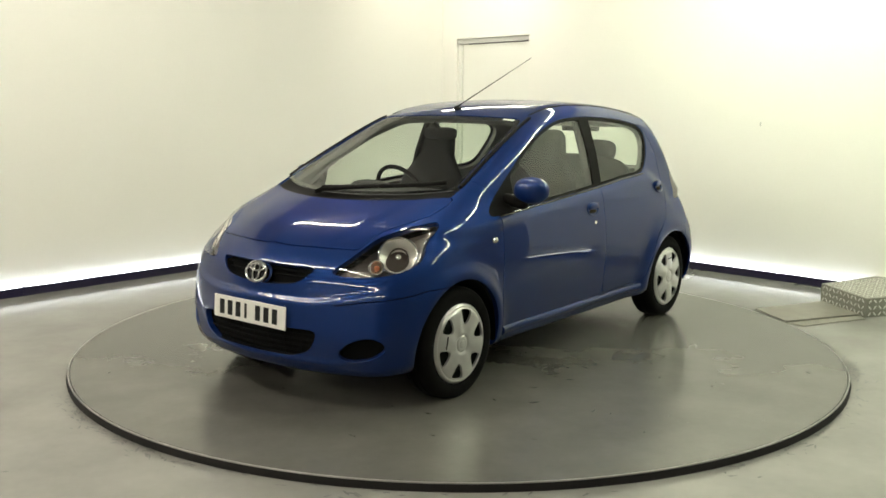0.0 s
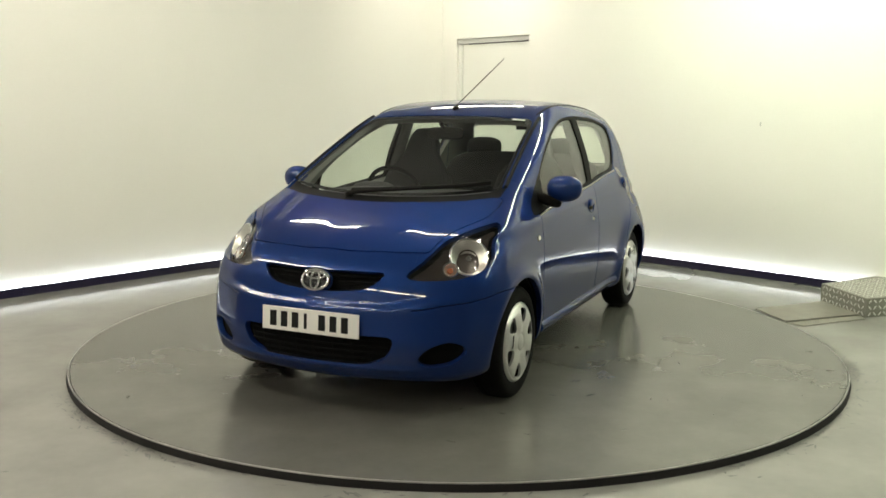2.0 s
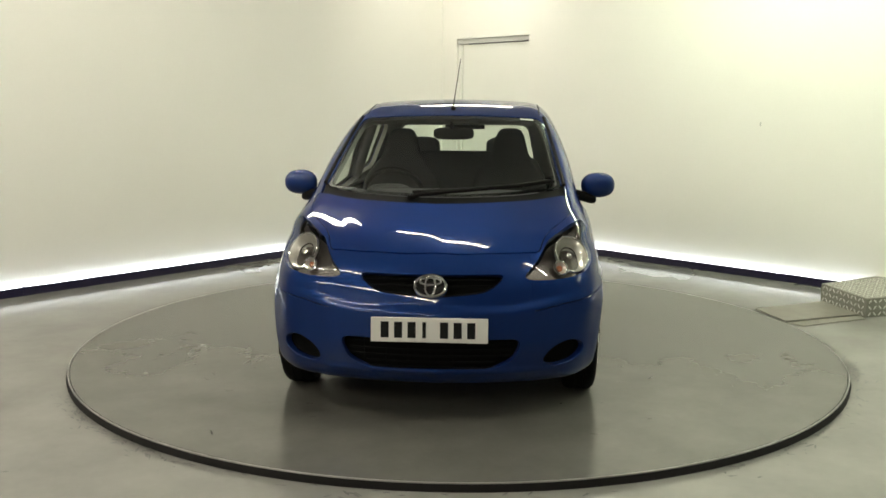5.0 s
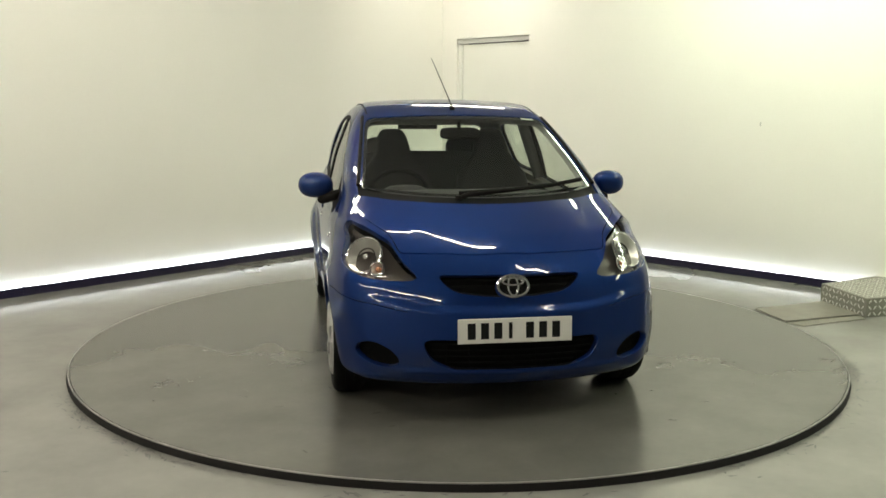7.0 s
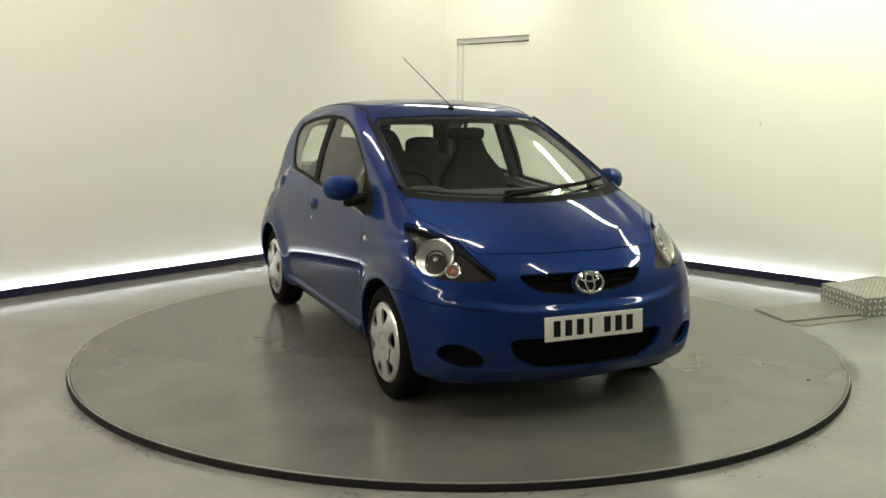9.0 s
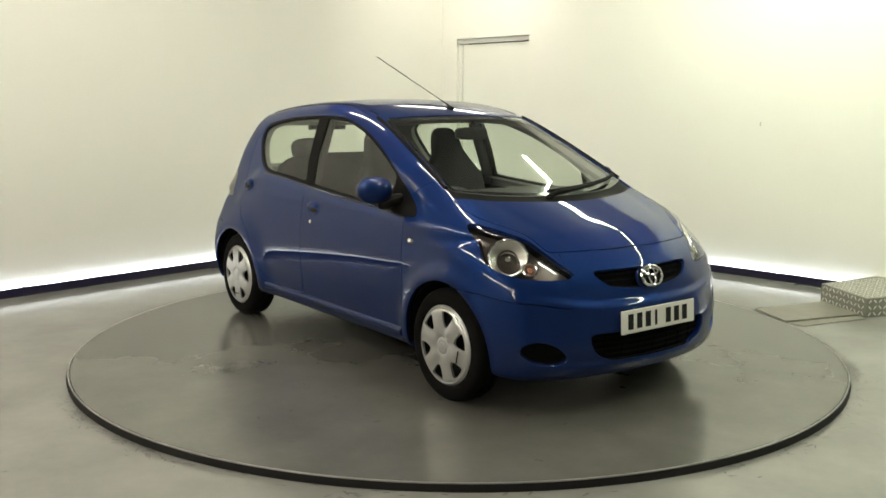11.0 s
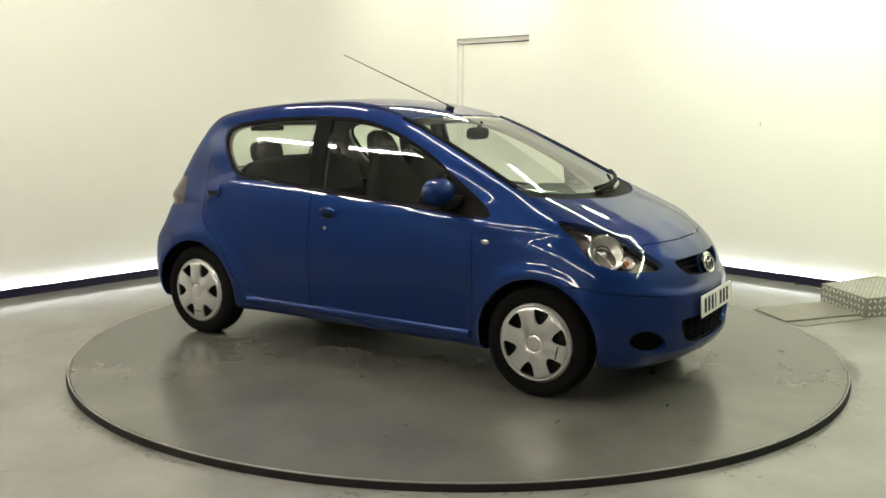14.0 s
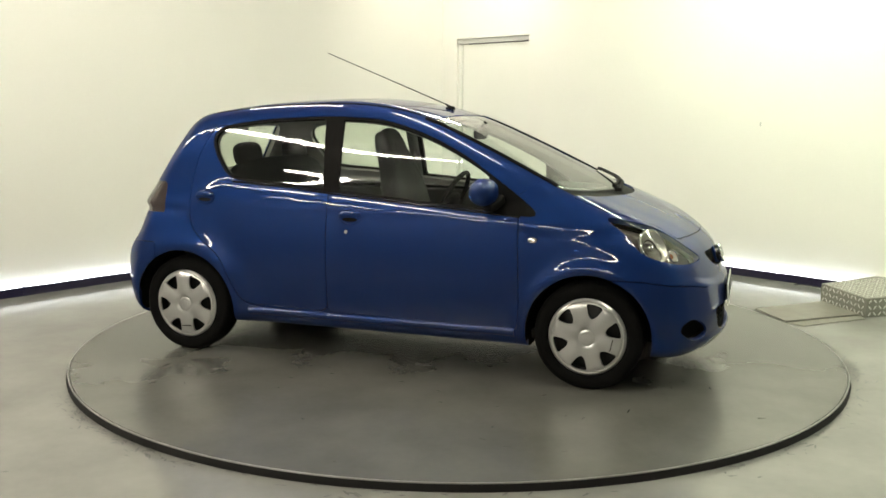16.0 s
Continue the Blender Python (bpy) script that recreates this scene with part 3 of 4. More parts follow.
    shell("hood", v, hood, paint, car)
    shell("roof", v, roof, paint, car, depth=0)
    bump = shell("front_bumper", v, bumper, paint, car, depth=0.03, bead=0.007)
    shell("rear_bumper", v, rear_bumper, paint, car)
    shell("tailgate", v, tailgate, paint, car)
    shell("underbody", v, under, M["under"], car, depth=0)
    shell("cowl_panel", v, cowl, M["black"], car, offset=0.012, depth=0.02, label="black plastic cowl below the windscreen")
    shell("windscreen", v, screen, M["glass"], car, offset=0.003, depth=0, label="green tinted windscreen").visible_shadow = False
    shell("rear_window", v, hatch_glass, M["glass"], car, offset=0.003, depth=0, label="green tinted rear window").visible_shadow = False
    for s in (1, -1):
        edge = [on_top(float(np.interp(z, [0.985, 1.345], [-0.20, -0.945])), s * (0.630 - 0.235 * (z - 0.965))) for z in np.linspace(0.985, 1.345, 14)]
        part("screen_moulding", tube([p + n * 0.002 for p, n in edge], 0.0105, 8), M["black"], car, "black moulding beside the windscreen", smooth=True)
    # black edge of the windscreen
    pv = Panels(v, screen)
    pv.take(lambda p: screen_level(p) + np.where(p[:, 2] < 1.0, 0.03, 0.018))
    shell("screen_border", pv.v, pv.t, M["gloss_black"], car, offset=0.006, depth=0, label="black printed edge of the windscreen")
    for s in (1, -1):
        d = shell("front_door", v, door_f, paint, car, (s,), depth=0.03)
        r = shell("rear_door", v, door_r, paint, car, (s,), depth=0.03)
        shell("front_fender", v, fender, paint, car, (s,), depth=0.03)
        shell("tail_lamp", v, taillamp, M["red"], car, (s,), label="red tail lamp")
        # side glass: dark frame strips, then the panes
        pv = Panels(v, dlo)
        front = pv.take(lambda p: np.maximum(np.maximum(glass_side(p[:, 0], p[:, 2]) + 0.016, -1.385 - p[:, 0] - 0.05 * (p[:, 2] - 0.95)), p[:, 0] + 0.545))
        rear = pv.take(lambda p: np.maximum(glass_side(p[:, 0], p[:, 2]) + 0.016, p[:, 0] + 1.475 + 0.10 * (p[:, 2] - 0.95)))
        shell("door_window", pv.v, front, M["glass"], d, (s,), depth=0, offset=0.010, label="front door glass").visible_shadow = False
        shell("door_window", pv.v, rear, M["rear_glass"], r, (s,), depth=0, offset=0.010, label="rear door glass").visible_shadow = False
        shell("window_frame", pv.v, pv.t, M["black"], car, (s,), depth=0.02, offset=0.004, label="black window frame and door pillar")
        build_headlamp(car, v, lamp, s)
    # dark linings behind the openings and the gaps
    whole_v, whole_t = skin_grid(40, 70, 40, 70)
    inner = Panels(whole_v, whole_t)
    for x0 in (0.0, -WHEELBASE):
        inner.take(lambda p: np.maximum(np.hypot(p[:, 0] - x0, p[:, 2] - AXLE_Z) - ARCH - 0.004, 0.40 - p[:, 1]))
    inner.take(lambda p: np.maximum(glass_side(p[:, 0], p[:, 2]) + 0.008, 0.40 - p[:, 1]))
    inner.take(lambda p: screen_level(p) - 0.004)
    inner.take(lambda p: hatch_glass_level(p) + 0.01)
    lower = inner.take(lambda p: np.maximum(p[:, 2] - 0.90, -p[:, 2]))
    front_low = Panels(inner.v, lower)
    front_low.take(lambda p: np.maximum(np.maximum(lamp_level(p[:, 0], p[:, 2]) - 0.02, 0.30 - p[:, 1]), -1))
    shell("inner_body", front_low.v, front_low.t, M["under"], car, depth=0, offset=0.045, label="black structure behind the panels")
    shell("cabin_lining", inner.v, inner.t, M["trim"], car, depth=0.03, offset=0.026, flip=True, label="grey lining of roof and pillars")
    shell("panel_backing", inner.v, inner.t, M["under"], car, depth=0, offset=0.016, label="black backing under the outer panels")
    build_nose(car, bump)
    build_wheels(car)
    build_side_details(car)
    build_cabin(car)
    build_wipers(car)
    return car


def on_side(x, z, s):
    """The skin's point and normal at (x, z) on one side."""
    lo, hi = 0.2, 1.1
    for _ in range(40):
        mid = (lo + hi) / 2
        if skin(np.float64(x), np.float64(mid), np.float64(z)) < 0:
            lo = mid
        else:
            hi = mid
    p = np.array([[x, hi, z]])
    n = skin_normal(p)[0]
    return Vector((x, hi * s, z)), Vector((n[0], n[1] * s, n[2]))


def on_nose(y, z):
    lo, hi = 0.0, 1.2
    for _ in range(40):
        mid = (lo + hi) / 2
        if skin(np.float64(mid), np.float64(y), np.float64(z)) < 0:
            lo = mid
        else:
            hi = mid
    return Vector((hi, y, z)), Vector(skin_normal(np.array([[hi, y, z]]))[0])


def on_top(x, y):
    lo, hi = 0.5, 1.7
    for _ in range(40):
        mid = (lo + hi) / 2
        if skin(np.float64(x), np.float64(y), np.float64(mid)) < 0:
            lo = mid
        else:
            hi = mid
    return Vector((x, y, hi)), Vector(skin_normal(np.array([[x, y, hi]]))[0])


def facing(p, n, up=(0, 0, 1)):
    """A pose at p whose z points along n and whose y points up."""
    z = Vector(n).normalized()
    x = Vector(up).cross(z).normalized()
    y = z.cross(x)
    return Matrix(((x.x, y.x, z.x, p[0]), (x.y, y.y, z.y, p[1]), (x.z, y.z, z.z, p[2]), (0, 0, 0, 1)))


def build_headlamp(car, v, lamp, s):
    h = shell("headlight", v, lamp, M["clear"], car, (s,), depth=0, offset=0.001, label="clear headlight lens over a dark bezel")
    h.visible_shadow = False
    shell("bezel", v, lamp, M["bezel"], h, (s,), depth=0, offset=0.055, label="dark brown grey bezel")
    # main bowl, aimed half forward
    aim = Vector((0.80, 0.56 * s, 0.20)).normalized()
    for (x, z, r, deep, name) in ((0.312, 0.749, 0.086, 0.046, "bowl"), (0.405, 0.695, 0.031, 0.026, "indicator_bowl")):
        p, n = on_side(x, z, s)
        a = (n * 0.6 + aim * 0.6).normalized()
        m = facing(p - n * (0.030 if name == "bowl" else 0.026), a)
        prof = [(0.006, -deep)] + [(r * k / 8, -deep + deep * (k / 8) ** 2) for k in range(1, 9)] + [(r * 1.06, 0.002), (r * 1.06, -0.01)]
        part(name, lathe(prof, 40, m), M["reflector"], h, "bright faceted lamp bowl", smooth=True)
        part("bulb", lathe([(0, 0.004 - deep * 0.25), (r * (0.16 if name == "bowl" else 0.42), -deep * 0.35), (r * (0.2 if name == "bowl" else 0.5), -deep)], 20, m), M["chrome"] if name == "bowl" else M["amber"], h, "bulb cap", smooth=True)
        part("bowl_ring", tube([m @ Vector((r * 1.05 * math.cos(k * math.tau / 36), r * 1.05 * math.sin(k * math.tau / 36), 0.001)) for k in range(36)], 0.0045, 8, True), M["chrome"], h, "chrome ring", smooth=True)
        if name == "bowl":
            part("inner_ring", tube([m @ Vector((r * 0.52 * math.cos(k * math.tau / 32), r * 0.52 * math.sin(k * math.tau / 32), -deep * 0.55)) for k in range(32)], 0.004, 8, True), M["bezel"], h, "dark ring inside the bowl", smooth=True)


def build_nose(car, bump):
    # grille and intake: dark pockets with bars
    for name, o, deep, z0 in (("grille", GRILLE, 0.05, 0.62), ("air_intake", INTAKE, 0.05, 0.32)):
        poly = rounded(o)
        n = len(poly)
        vs, fs = [], []
        for k, (y, z) in enumerate(poly):
            p, _ = on_nose(y, z)
            vs += [p + Vector((-0.004, 0, 0)), p + Vector((-deep, 0, 0))]
        for k in range(n):
            j = (k + 1) % n
            fs.append((2 * k, 2 * k + 1, 2 * j + 1, 2 * j))
        c, _ = on_nose(0, z0)
        vs.append(c + Vector((-deep - 0.02, 0, 0)))
        for k in range(n):
            fs.append((2 * k + 1, len(vs) - 1, 2 * ((k + 1) % n) + 1))
        g = put(new(name, mesh(name, vs, fs, M["under"])), car, "black recessed " + name.replace("_", " "))
        rows = (0.615, 0.64) if name == "grille" else (0.282, 0.31, 0.338, 0.366)
        for z in rows:
            half = (0.30 if z > 0.63 else 0.27) if name == "grille" else (0.29 if z < 0.29 else 0.37)
            line = [on_nose(half * k / 8, z)[0] + Vector((-0.03, 0, 0)) for k in range(-8, 9)]
            part("grille_bar", tube(line, 0.0045, 6), M["under"], g)
        for y in (np.linspace(-0.3, 0.3, 7) if name == "air_intake" else ()):
            part("grille_bar", tube([on_nose(y, z)[0] + Vector((-0.034, 0, 0)) for z in (0.265, 0.32, 0.385)], 0.003, 6), M["under"], g)
    # fog lamp pockets
    for s in (1, -1):
        poly = rounded(FOG)
        vs, fs, n = [], [], len(poly)
        for y, z in poly:
            p, nn = on_nose(y * s, z)
            vs += [p + Vector((-0.003, 0, 0)), p - nn * 0.03 + Vector((-0.015, 0, 0))]
        c, nn = on_nose(0.605 * s, 0.312)
        vs.append(c - nn * 0.05)
        for k in range(n):
            j = (k + 1) % n
            fs += [(2 * k, 2 * k + 1, 2 * j + 1, 2 * j), (2 * k + 1, 2 * n, 2 * j + 1)]
        g = put(new("fog_lamp_recess", mesh("fog_lamp_recess", vs, fs, M["under"])), car, "black oval blanked fog lamp recess")
    # number plate
    c, n = on_nose(0, 0.435)
    m = facing((0.652, 0, 0.435), (1, 0, 0.06))
    p = part("number_plate", box((0.520, 0.111, 0.006), bevel=0.003), M["plate"], car, "white number plate with black characters as bars")
    p.matrix_basis = m
    part("plate_holder", box((0.30, 0.08, 0.03), (0, 0, -0.018)), M["black"], p)
    x = -0.198
    for k in range(7):
        part("character_bar", box((0.016 if k == 3 else 0.036, 0.072, 0.001), (x, 0.0, 0.0036)), M["ink"], p)
        x += 0.060 if k != 3 else 0.088
        if k == 2:
            x -= 0.004
    # maker's badge as plain rings
    c, n = on_nose(0, 0.618)
    m = facing(c + n * 0.010, n + Vector((0.1, 0, 0)))
    part("badge_pad", pillow((0.150, 0.105, 0.03), (0, 0, 0), 2.4, m @ Matrix.Translation((0, 0, -0.028)), n=14), M["paint"], car, "blue pad round the badge", smooth=True)
    b = part("badge", lathe([(0, 0.0), (0.068, 0.0), (0.068, -0.03), (0, -0.03)], 40, m @ Matrix.Diagonal((1.0, 0.72, 1, 1))), M["gloss_black"], car, "round chrome badge on the grille")
    ell = lambda a, bb, dy=0.0: [m @ Vector((a * math.cos(k * math.tau / 40), dy + bb * math.sin(k * math.tau / 40), 0.005)) for k in range(40)]
    part("badge_ring", tube(ell(0.070, 0.049), 0.007, 8, True), M["chrome"], b, "chrome ring", smooth=True)
    part("badge_ring", tube(ell(0.023, 0.043), 0.0052, 8, True), M["chrome"], b, "chrome ring", smooth=True)
    part("badge_bar", tube(ell(0.047, 0.016, 0.020), 0.0052, 8, True), M["chrome"], b, "chrome bar", smooth=True)


def wheel_cover():
    """A dished disc with six openings."""
    rs, ts = np.linspace(0.0, 0.199, 30), np.linspace(0, math.tau, 144, endpoint=False)
    hgt = lambda r: 0.022 - 0.10 * np.maximum(r - 0.05, 0) ** 2 / 0.19 - 0.012 * ramp(r, 0.172, 0.199) + 0.006 * ramp(r, 0.180, 0.186) * (1 - ramp(r, 0.190, 0.199))
    v = [(r * math.cos(a), r * math.sin(a), 0) for r in rs for a in ts]
    v = np.array(v)
    i = np.arange(len(rs) * len(ts)).reshape(len(rs), len(ts))
    j = np.roll(i, -1, 1)
    a, b, c, d = i[:-1].ravel(), i[1:].ravel(), j[1:].ravel(), j[:-1].ravel()
    t = np.concatenate([np.stack([a, b, c], 1), np.stack([a, c, d], 1)])
    def holes(p):
        r, g = np.hypot(p[:, 0], p[:, 1]), np.arctan2(p[:, 1], p[:, 0])
        g = (g + math.pi / 6) % (math.pi / 3) - math.pi / 6
        u, w = r * np.cos(g), np.abs(r * np.sin(g))
        return smax(smax(w - (0.010 + 0.46 * (u - 0.088)), 0.095 - u, 0.03), r - 0.171, 0.014)
    v, t, hole = split(v, t, holes, False)
    t = t[~hole]
    r = np.hypot(v[:, 0], v[:, 1])
    g = np.arctan2(v[:, 1], v[:, 0])
    v[:, 2] = hgt(r) + 0.006 * (1 - np.cos(6 * g)) / 2 * ramp(r, 0.03, 0.09) * (1 - ramp(r, 0.155, 0.182)) - 0.005 * np.exp(-((r - 0.042) / 0.006) ** 2) - 0.004 * np.exp(-((r - 0.181) / 0.003) ** 2)
    used = np.unique(t)
    back = np.full(len(v), -1)
    back[used] = np.arange(len(used))
    v, t = v[used], back[t]
    # turned-in edges
    e = np.concatenate([t[:, [0, 1]], t[:, [1, 2]], t[:, [2, 0]]])
    _, first, count = np.unique(np.sort(e, 1), axis=0, return_index=True, return_counts=True)
    rim = e[first[count == 1]]
    rim = rim[np.hypot(*v[rim[:, 0], :2].T) > 0.01]
    n = len(v)
    faces = t.tolist() + [(p, p + n, q + n, q) for p, q in rim.tolist()]
    v = np.concatenate([v, v - np.array([0, 0, 0.012])])
    return v, faces


def build_wheels(car):
    tread = [(0.190, 0.060), (0.198, 0.073), (0.215, 0.080), (0.245, 0.080), (0.262, 0.073), (0.273, 0.060), (0.2775, 0.040), (0.2775, 0.026), (0.272, 0.024), (0.272, 0.018), (0.2775, 0.016)]
    prof = tread + [(r, -h) for r, h in tread[::-1]]
    v, f = wheel_cover()
    cover = mesh("wheel_cover", v, f, M["cover"], True)
    cover.set_sharp_from_angle(angle=radians(50))
    for x in (0.0, -WHEELBASE):
        for s in (1, -1):
            w = put(new("wheel"), car)
            w.matrix_basis = Matrix.Translation((x, 0.702 * s, 0.274)) @ Euler((radians(-90 * s), 0, 0)).to_matrix().to_4x4() @ pose(0, 0, 0, 0, 0, 17 if x == 0 else 4)
            part("tyre", lathe(prof, 64), M["tyre"], w, "black road tyre", smooth=True)
            part("wheel_rim", lathe([(0.03, 0.035), (0.10, 0.030), (0.15, 0.018), (0.178, 0.012), (0.188, 0.062), (0.195, 0.066), (0.195, -0.06)], 48), M["steel"], w, "dark steel wheel", smooth=True)
            c = put(new("wheel_cover", cover), w, "silver six-spoke plastic wheel cover")
            c.matrix_basis = pose(0, 0, 0.072)
            part("hub_cap", lathe([(0, 0.096), (0.014, 0.096), (0.020, 0.0945), (0.024, 0.087)], 32), M["cover"], w, smooth=True)
            part("cable_tie", box((0.004, 0.062, 0.004), (0.128, 0, 0.098)), M["black"], w, "black cable tie round a spoke").matrix_basis = pose(0, 0, 0, 0, 0, -30 if x == 0 else -90)
            # liner of the wheel housing
            bm = bmesh.new()
            prev = None
            for k in range(33):
                a = math.pi * (-0.06 + 1.12 * k / 32)
                ring = [bm.verts.new((x + ARCH * math.cos(a), yy * s, AXLE_Z + ARCH * math.sin(a))) for yy in (0.765, 0.50)]
                if prev:
                    bm.faces.new((prev[0], prev[1], ring[1], ring[0]))
                prev = ring
            back = [bm.verts.new((x + ARCH * math.cos(math.pi * (-0.06 + 1.12 * k / 32)), 0.50 * s, AXLE_Z + ARCH * math.sin(math.pi * (-0.06 + 1.12 * k / 32)))) for k in range(33)]
            bm.faces.new(back)
            part("wheel_arch_liner", bm, M["under"], car)


def build_side_details(car):
    for s in (1, -1):
        # door handles: a dished cup and a bar
        for x, z, w in ((-1.30, 0.826, 0.118), (-2.215, 0.900, 0.118)):
            p, n = on_side(x, z, s)
            m = facing(p, n)
            h = part("door_handle", pillow((w, 0.046, 0.026), (0, 0.012, 0.010), 2.3, n=14, bend=lambda x, y, z: (x, max(y, -0.012) - 2.0 * x * x, z)), M["paint"], car, smooth=True)
            h.matrix_basis = m
            part("handle_cup", rim([(0.52 * w * math.cos(a), -0.004 + 0.040 * math.sin(a), 0.001) for a in np.linspace(0, math.tau, 29)], 0.0045), M["paint"], h, smooth=True)
            # no real hollow: a flat black pad stands in for the shade below the bar
            part("handle_shade_patch", pillow((w * 0.74, 0.022, 0.006), (0, -0.018, 0.001), 2.2, n=10), M["black"], h, "black patch standing in for the shade under the grip", smooth=True)
        p, n = on_side(-1.318, 0.742, s)
        part("door_lock", lathe([(0, 0.004), (0.010, 0.004), (0.012, 0.0)], 20, facing(p, n)), M["chrome"], car, "small chrome lock", smooth=True)
        p, n = on_side(-0.29, 0.749, s)
        r = part("side_indicator", pillow((0.048, 0.030, 0.016), (0, 0, 0), 2.5, facing(p, n), n=12), M["chrome"], car, "clear oval side indicator", smooth=True)
        # mirror
        m = part("door_mirror", pillow((0.125, 0.188, 0.138), (0, 0, 0), 2.3, n=20, bend=lambda x, y, z: (max(x, -0.045), y, z)), M["paint"], car, "blue painted door mirror", smooth=True)
        m.matrix_basis = Matrix.Translation((-0.53, 0.833 * s, 0.988)) @ pose(0, 0, 0, 0, 0, 13 * s)
        part("mirror_pane", pillow((0.006, 0.145, 0.108), (-0.046, 0, 0), 2.4, n=12), M["mirror"], m, "silvered mirror glass", smooth=True)
        part("mirror_foot", pillow((0.085, 0.16, 0.055), (0.01, -0.09 * s, -0.060), 3.0, n=12, m=pose(0, 0, 0, -18 * s)), M["black"], m, "black plastic mirror foot", smooth=True)
        # sill strip
        line = [on_side(x, 0.262, s) for x in np.linspace(-1.93, -0.38, 24)]
        part("sill_strip", tube([p + n * -0.012 for p, n in line], 0.026, 12), M["paint"], car, smooth=True)
        line = [on_side(x, float(np.interp(x, [-2.06, -1.723, -1.40, -0.55, -0.36], [0.989, 0.969, 0.939, 0.874, 0.861])), s) for x in np.linspace(-2.05, -0.36, 30)]
        part("window_weatherstrip", tube([p - n * 0.001 for p, n in line], 0.006, 8), M["gloss_black"], car, "black weatherstrip under the side windows", smooth=True)
        # roof ditch
        line = [on_top(x, 0.515 * s) for x in np.linspace(-2.25, -0.98, 20)]
        part("roof_moulding", tube([p - n * 0.002 for p, n in line], 0.006, 6), M["black"], car, "thin black roof moulding")
    # aerial, leaning back
    p, n = on_top(-0.985, 0.0)
    a = part("aerial", joined(pillow((0.06, 0.03, 0.03), (0, 0, 0.006), 2.5, n=10), tube([(0, 0, 0.015), (-0.035, 0, 0.033)], [0.007, 0.005])), M["black"], car, "black roof aerial", smooth=True)
    a.matrix_basis = Matrix.Translation(p)
    part("aerial_rod", tube([(-0.015, 0, 0.025), (-0.80, 0, 0.340)], [0.0034, 0.0022], 8), M["black"], a)
    part("high_brake_lamp", box((0.03, 0.30, 0.035), (-2.46, 0, 1.262), 0.006), M["black"], car, "dark high-level brake lamp behind the rear window")
    part("exhaust_box", box((0.5, 0.25, 0.09), (-2.35, -0.2, 0.19), 0.03), M["under"], car)


def build_seat(car, name, x, y, lean=18):
    st = put(new(name), car, "charcoal fabric front seat with high backrest")
    st.matrix_basis = pose(x, y, 0.0)
    part("cushion", pillow((0.52, 0.48, 0.16), (0.06, 0, 0.52), 4, m=pose(0, 0, 0, 0, -6)), M["fabric"], st, smooth=True)
    def taper(a, b, c):
        return a + 0.03 * (abs(b) / 0.24) ** 2, b * (1 - 0.52 * float(ramp(np.float64(c), 0.02, 0.24))), c
    part("backrest", pillow((0.125, 0.48, 0.78), (-0.30, 0, 0.90), 3.6, m=pose(0, 0, 0, 0, -lean), bend=taper), M["fabric"], st, smooth=True)
    part("seat_base", box((0.42, 0.40, 0.24), (0.04, 0, 0.34), 0.03), M["lining"], st)


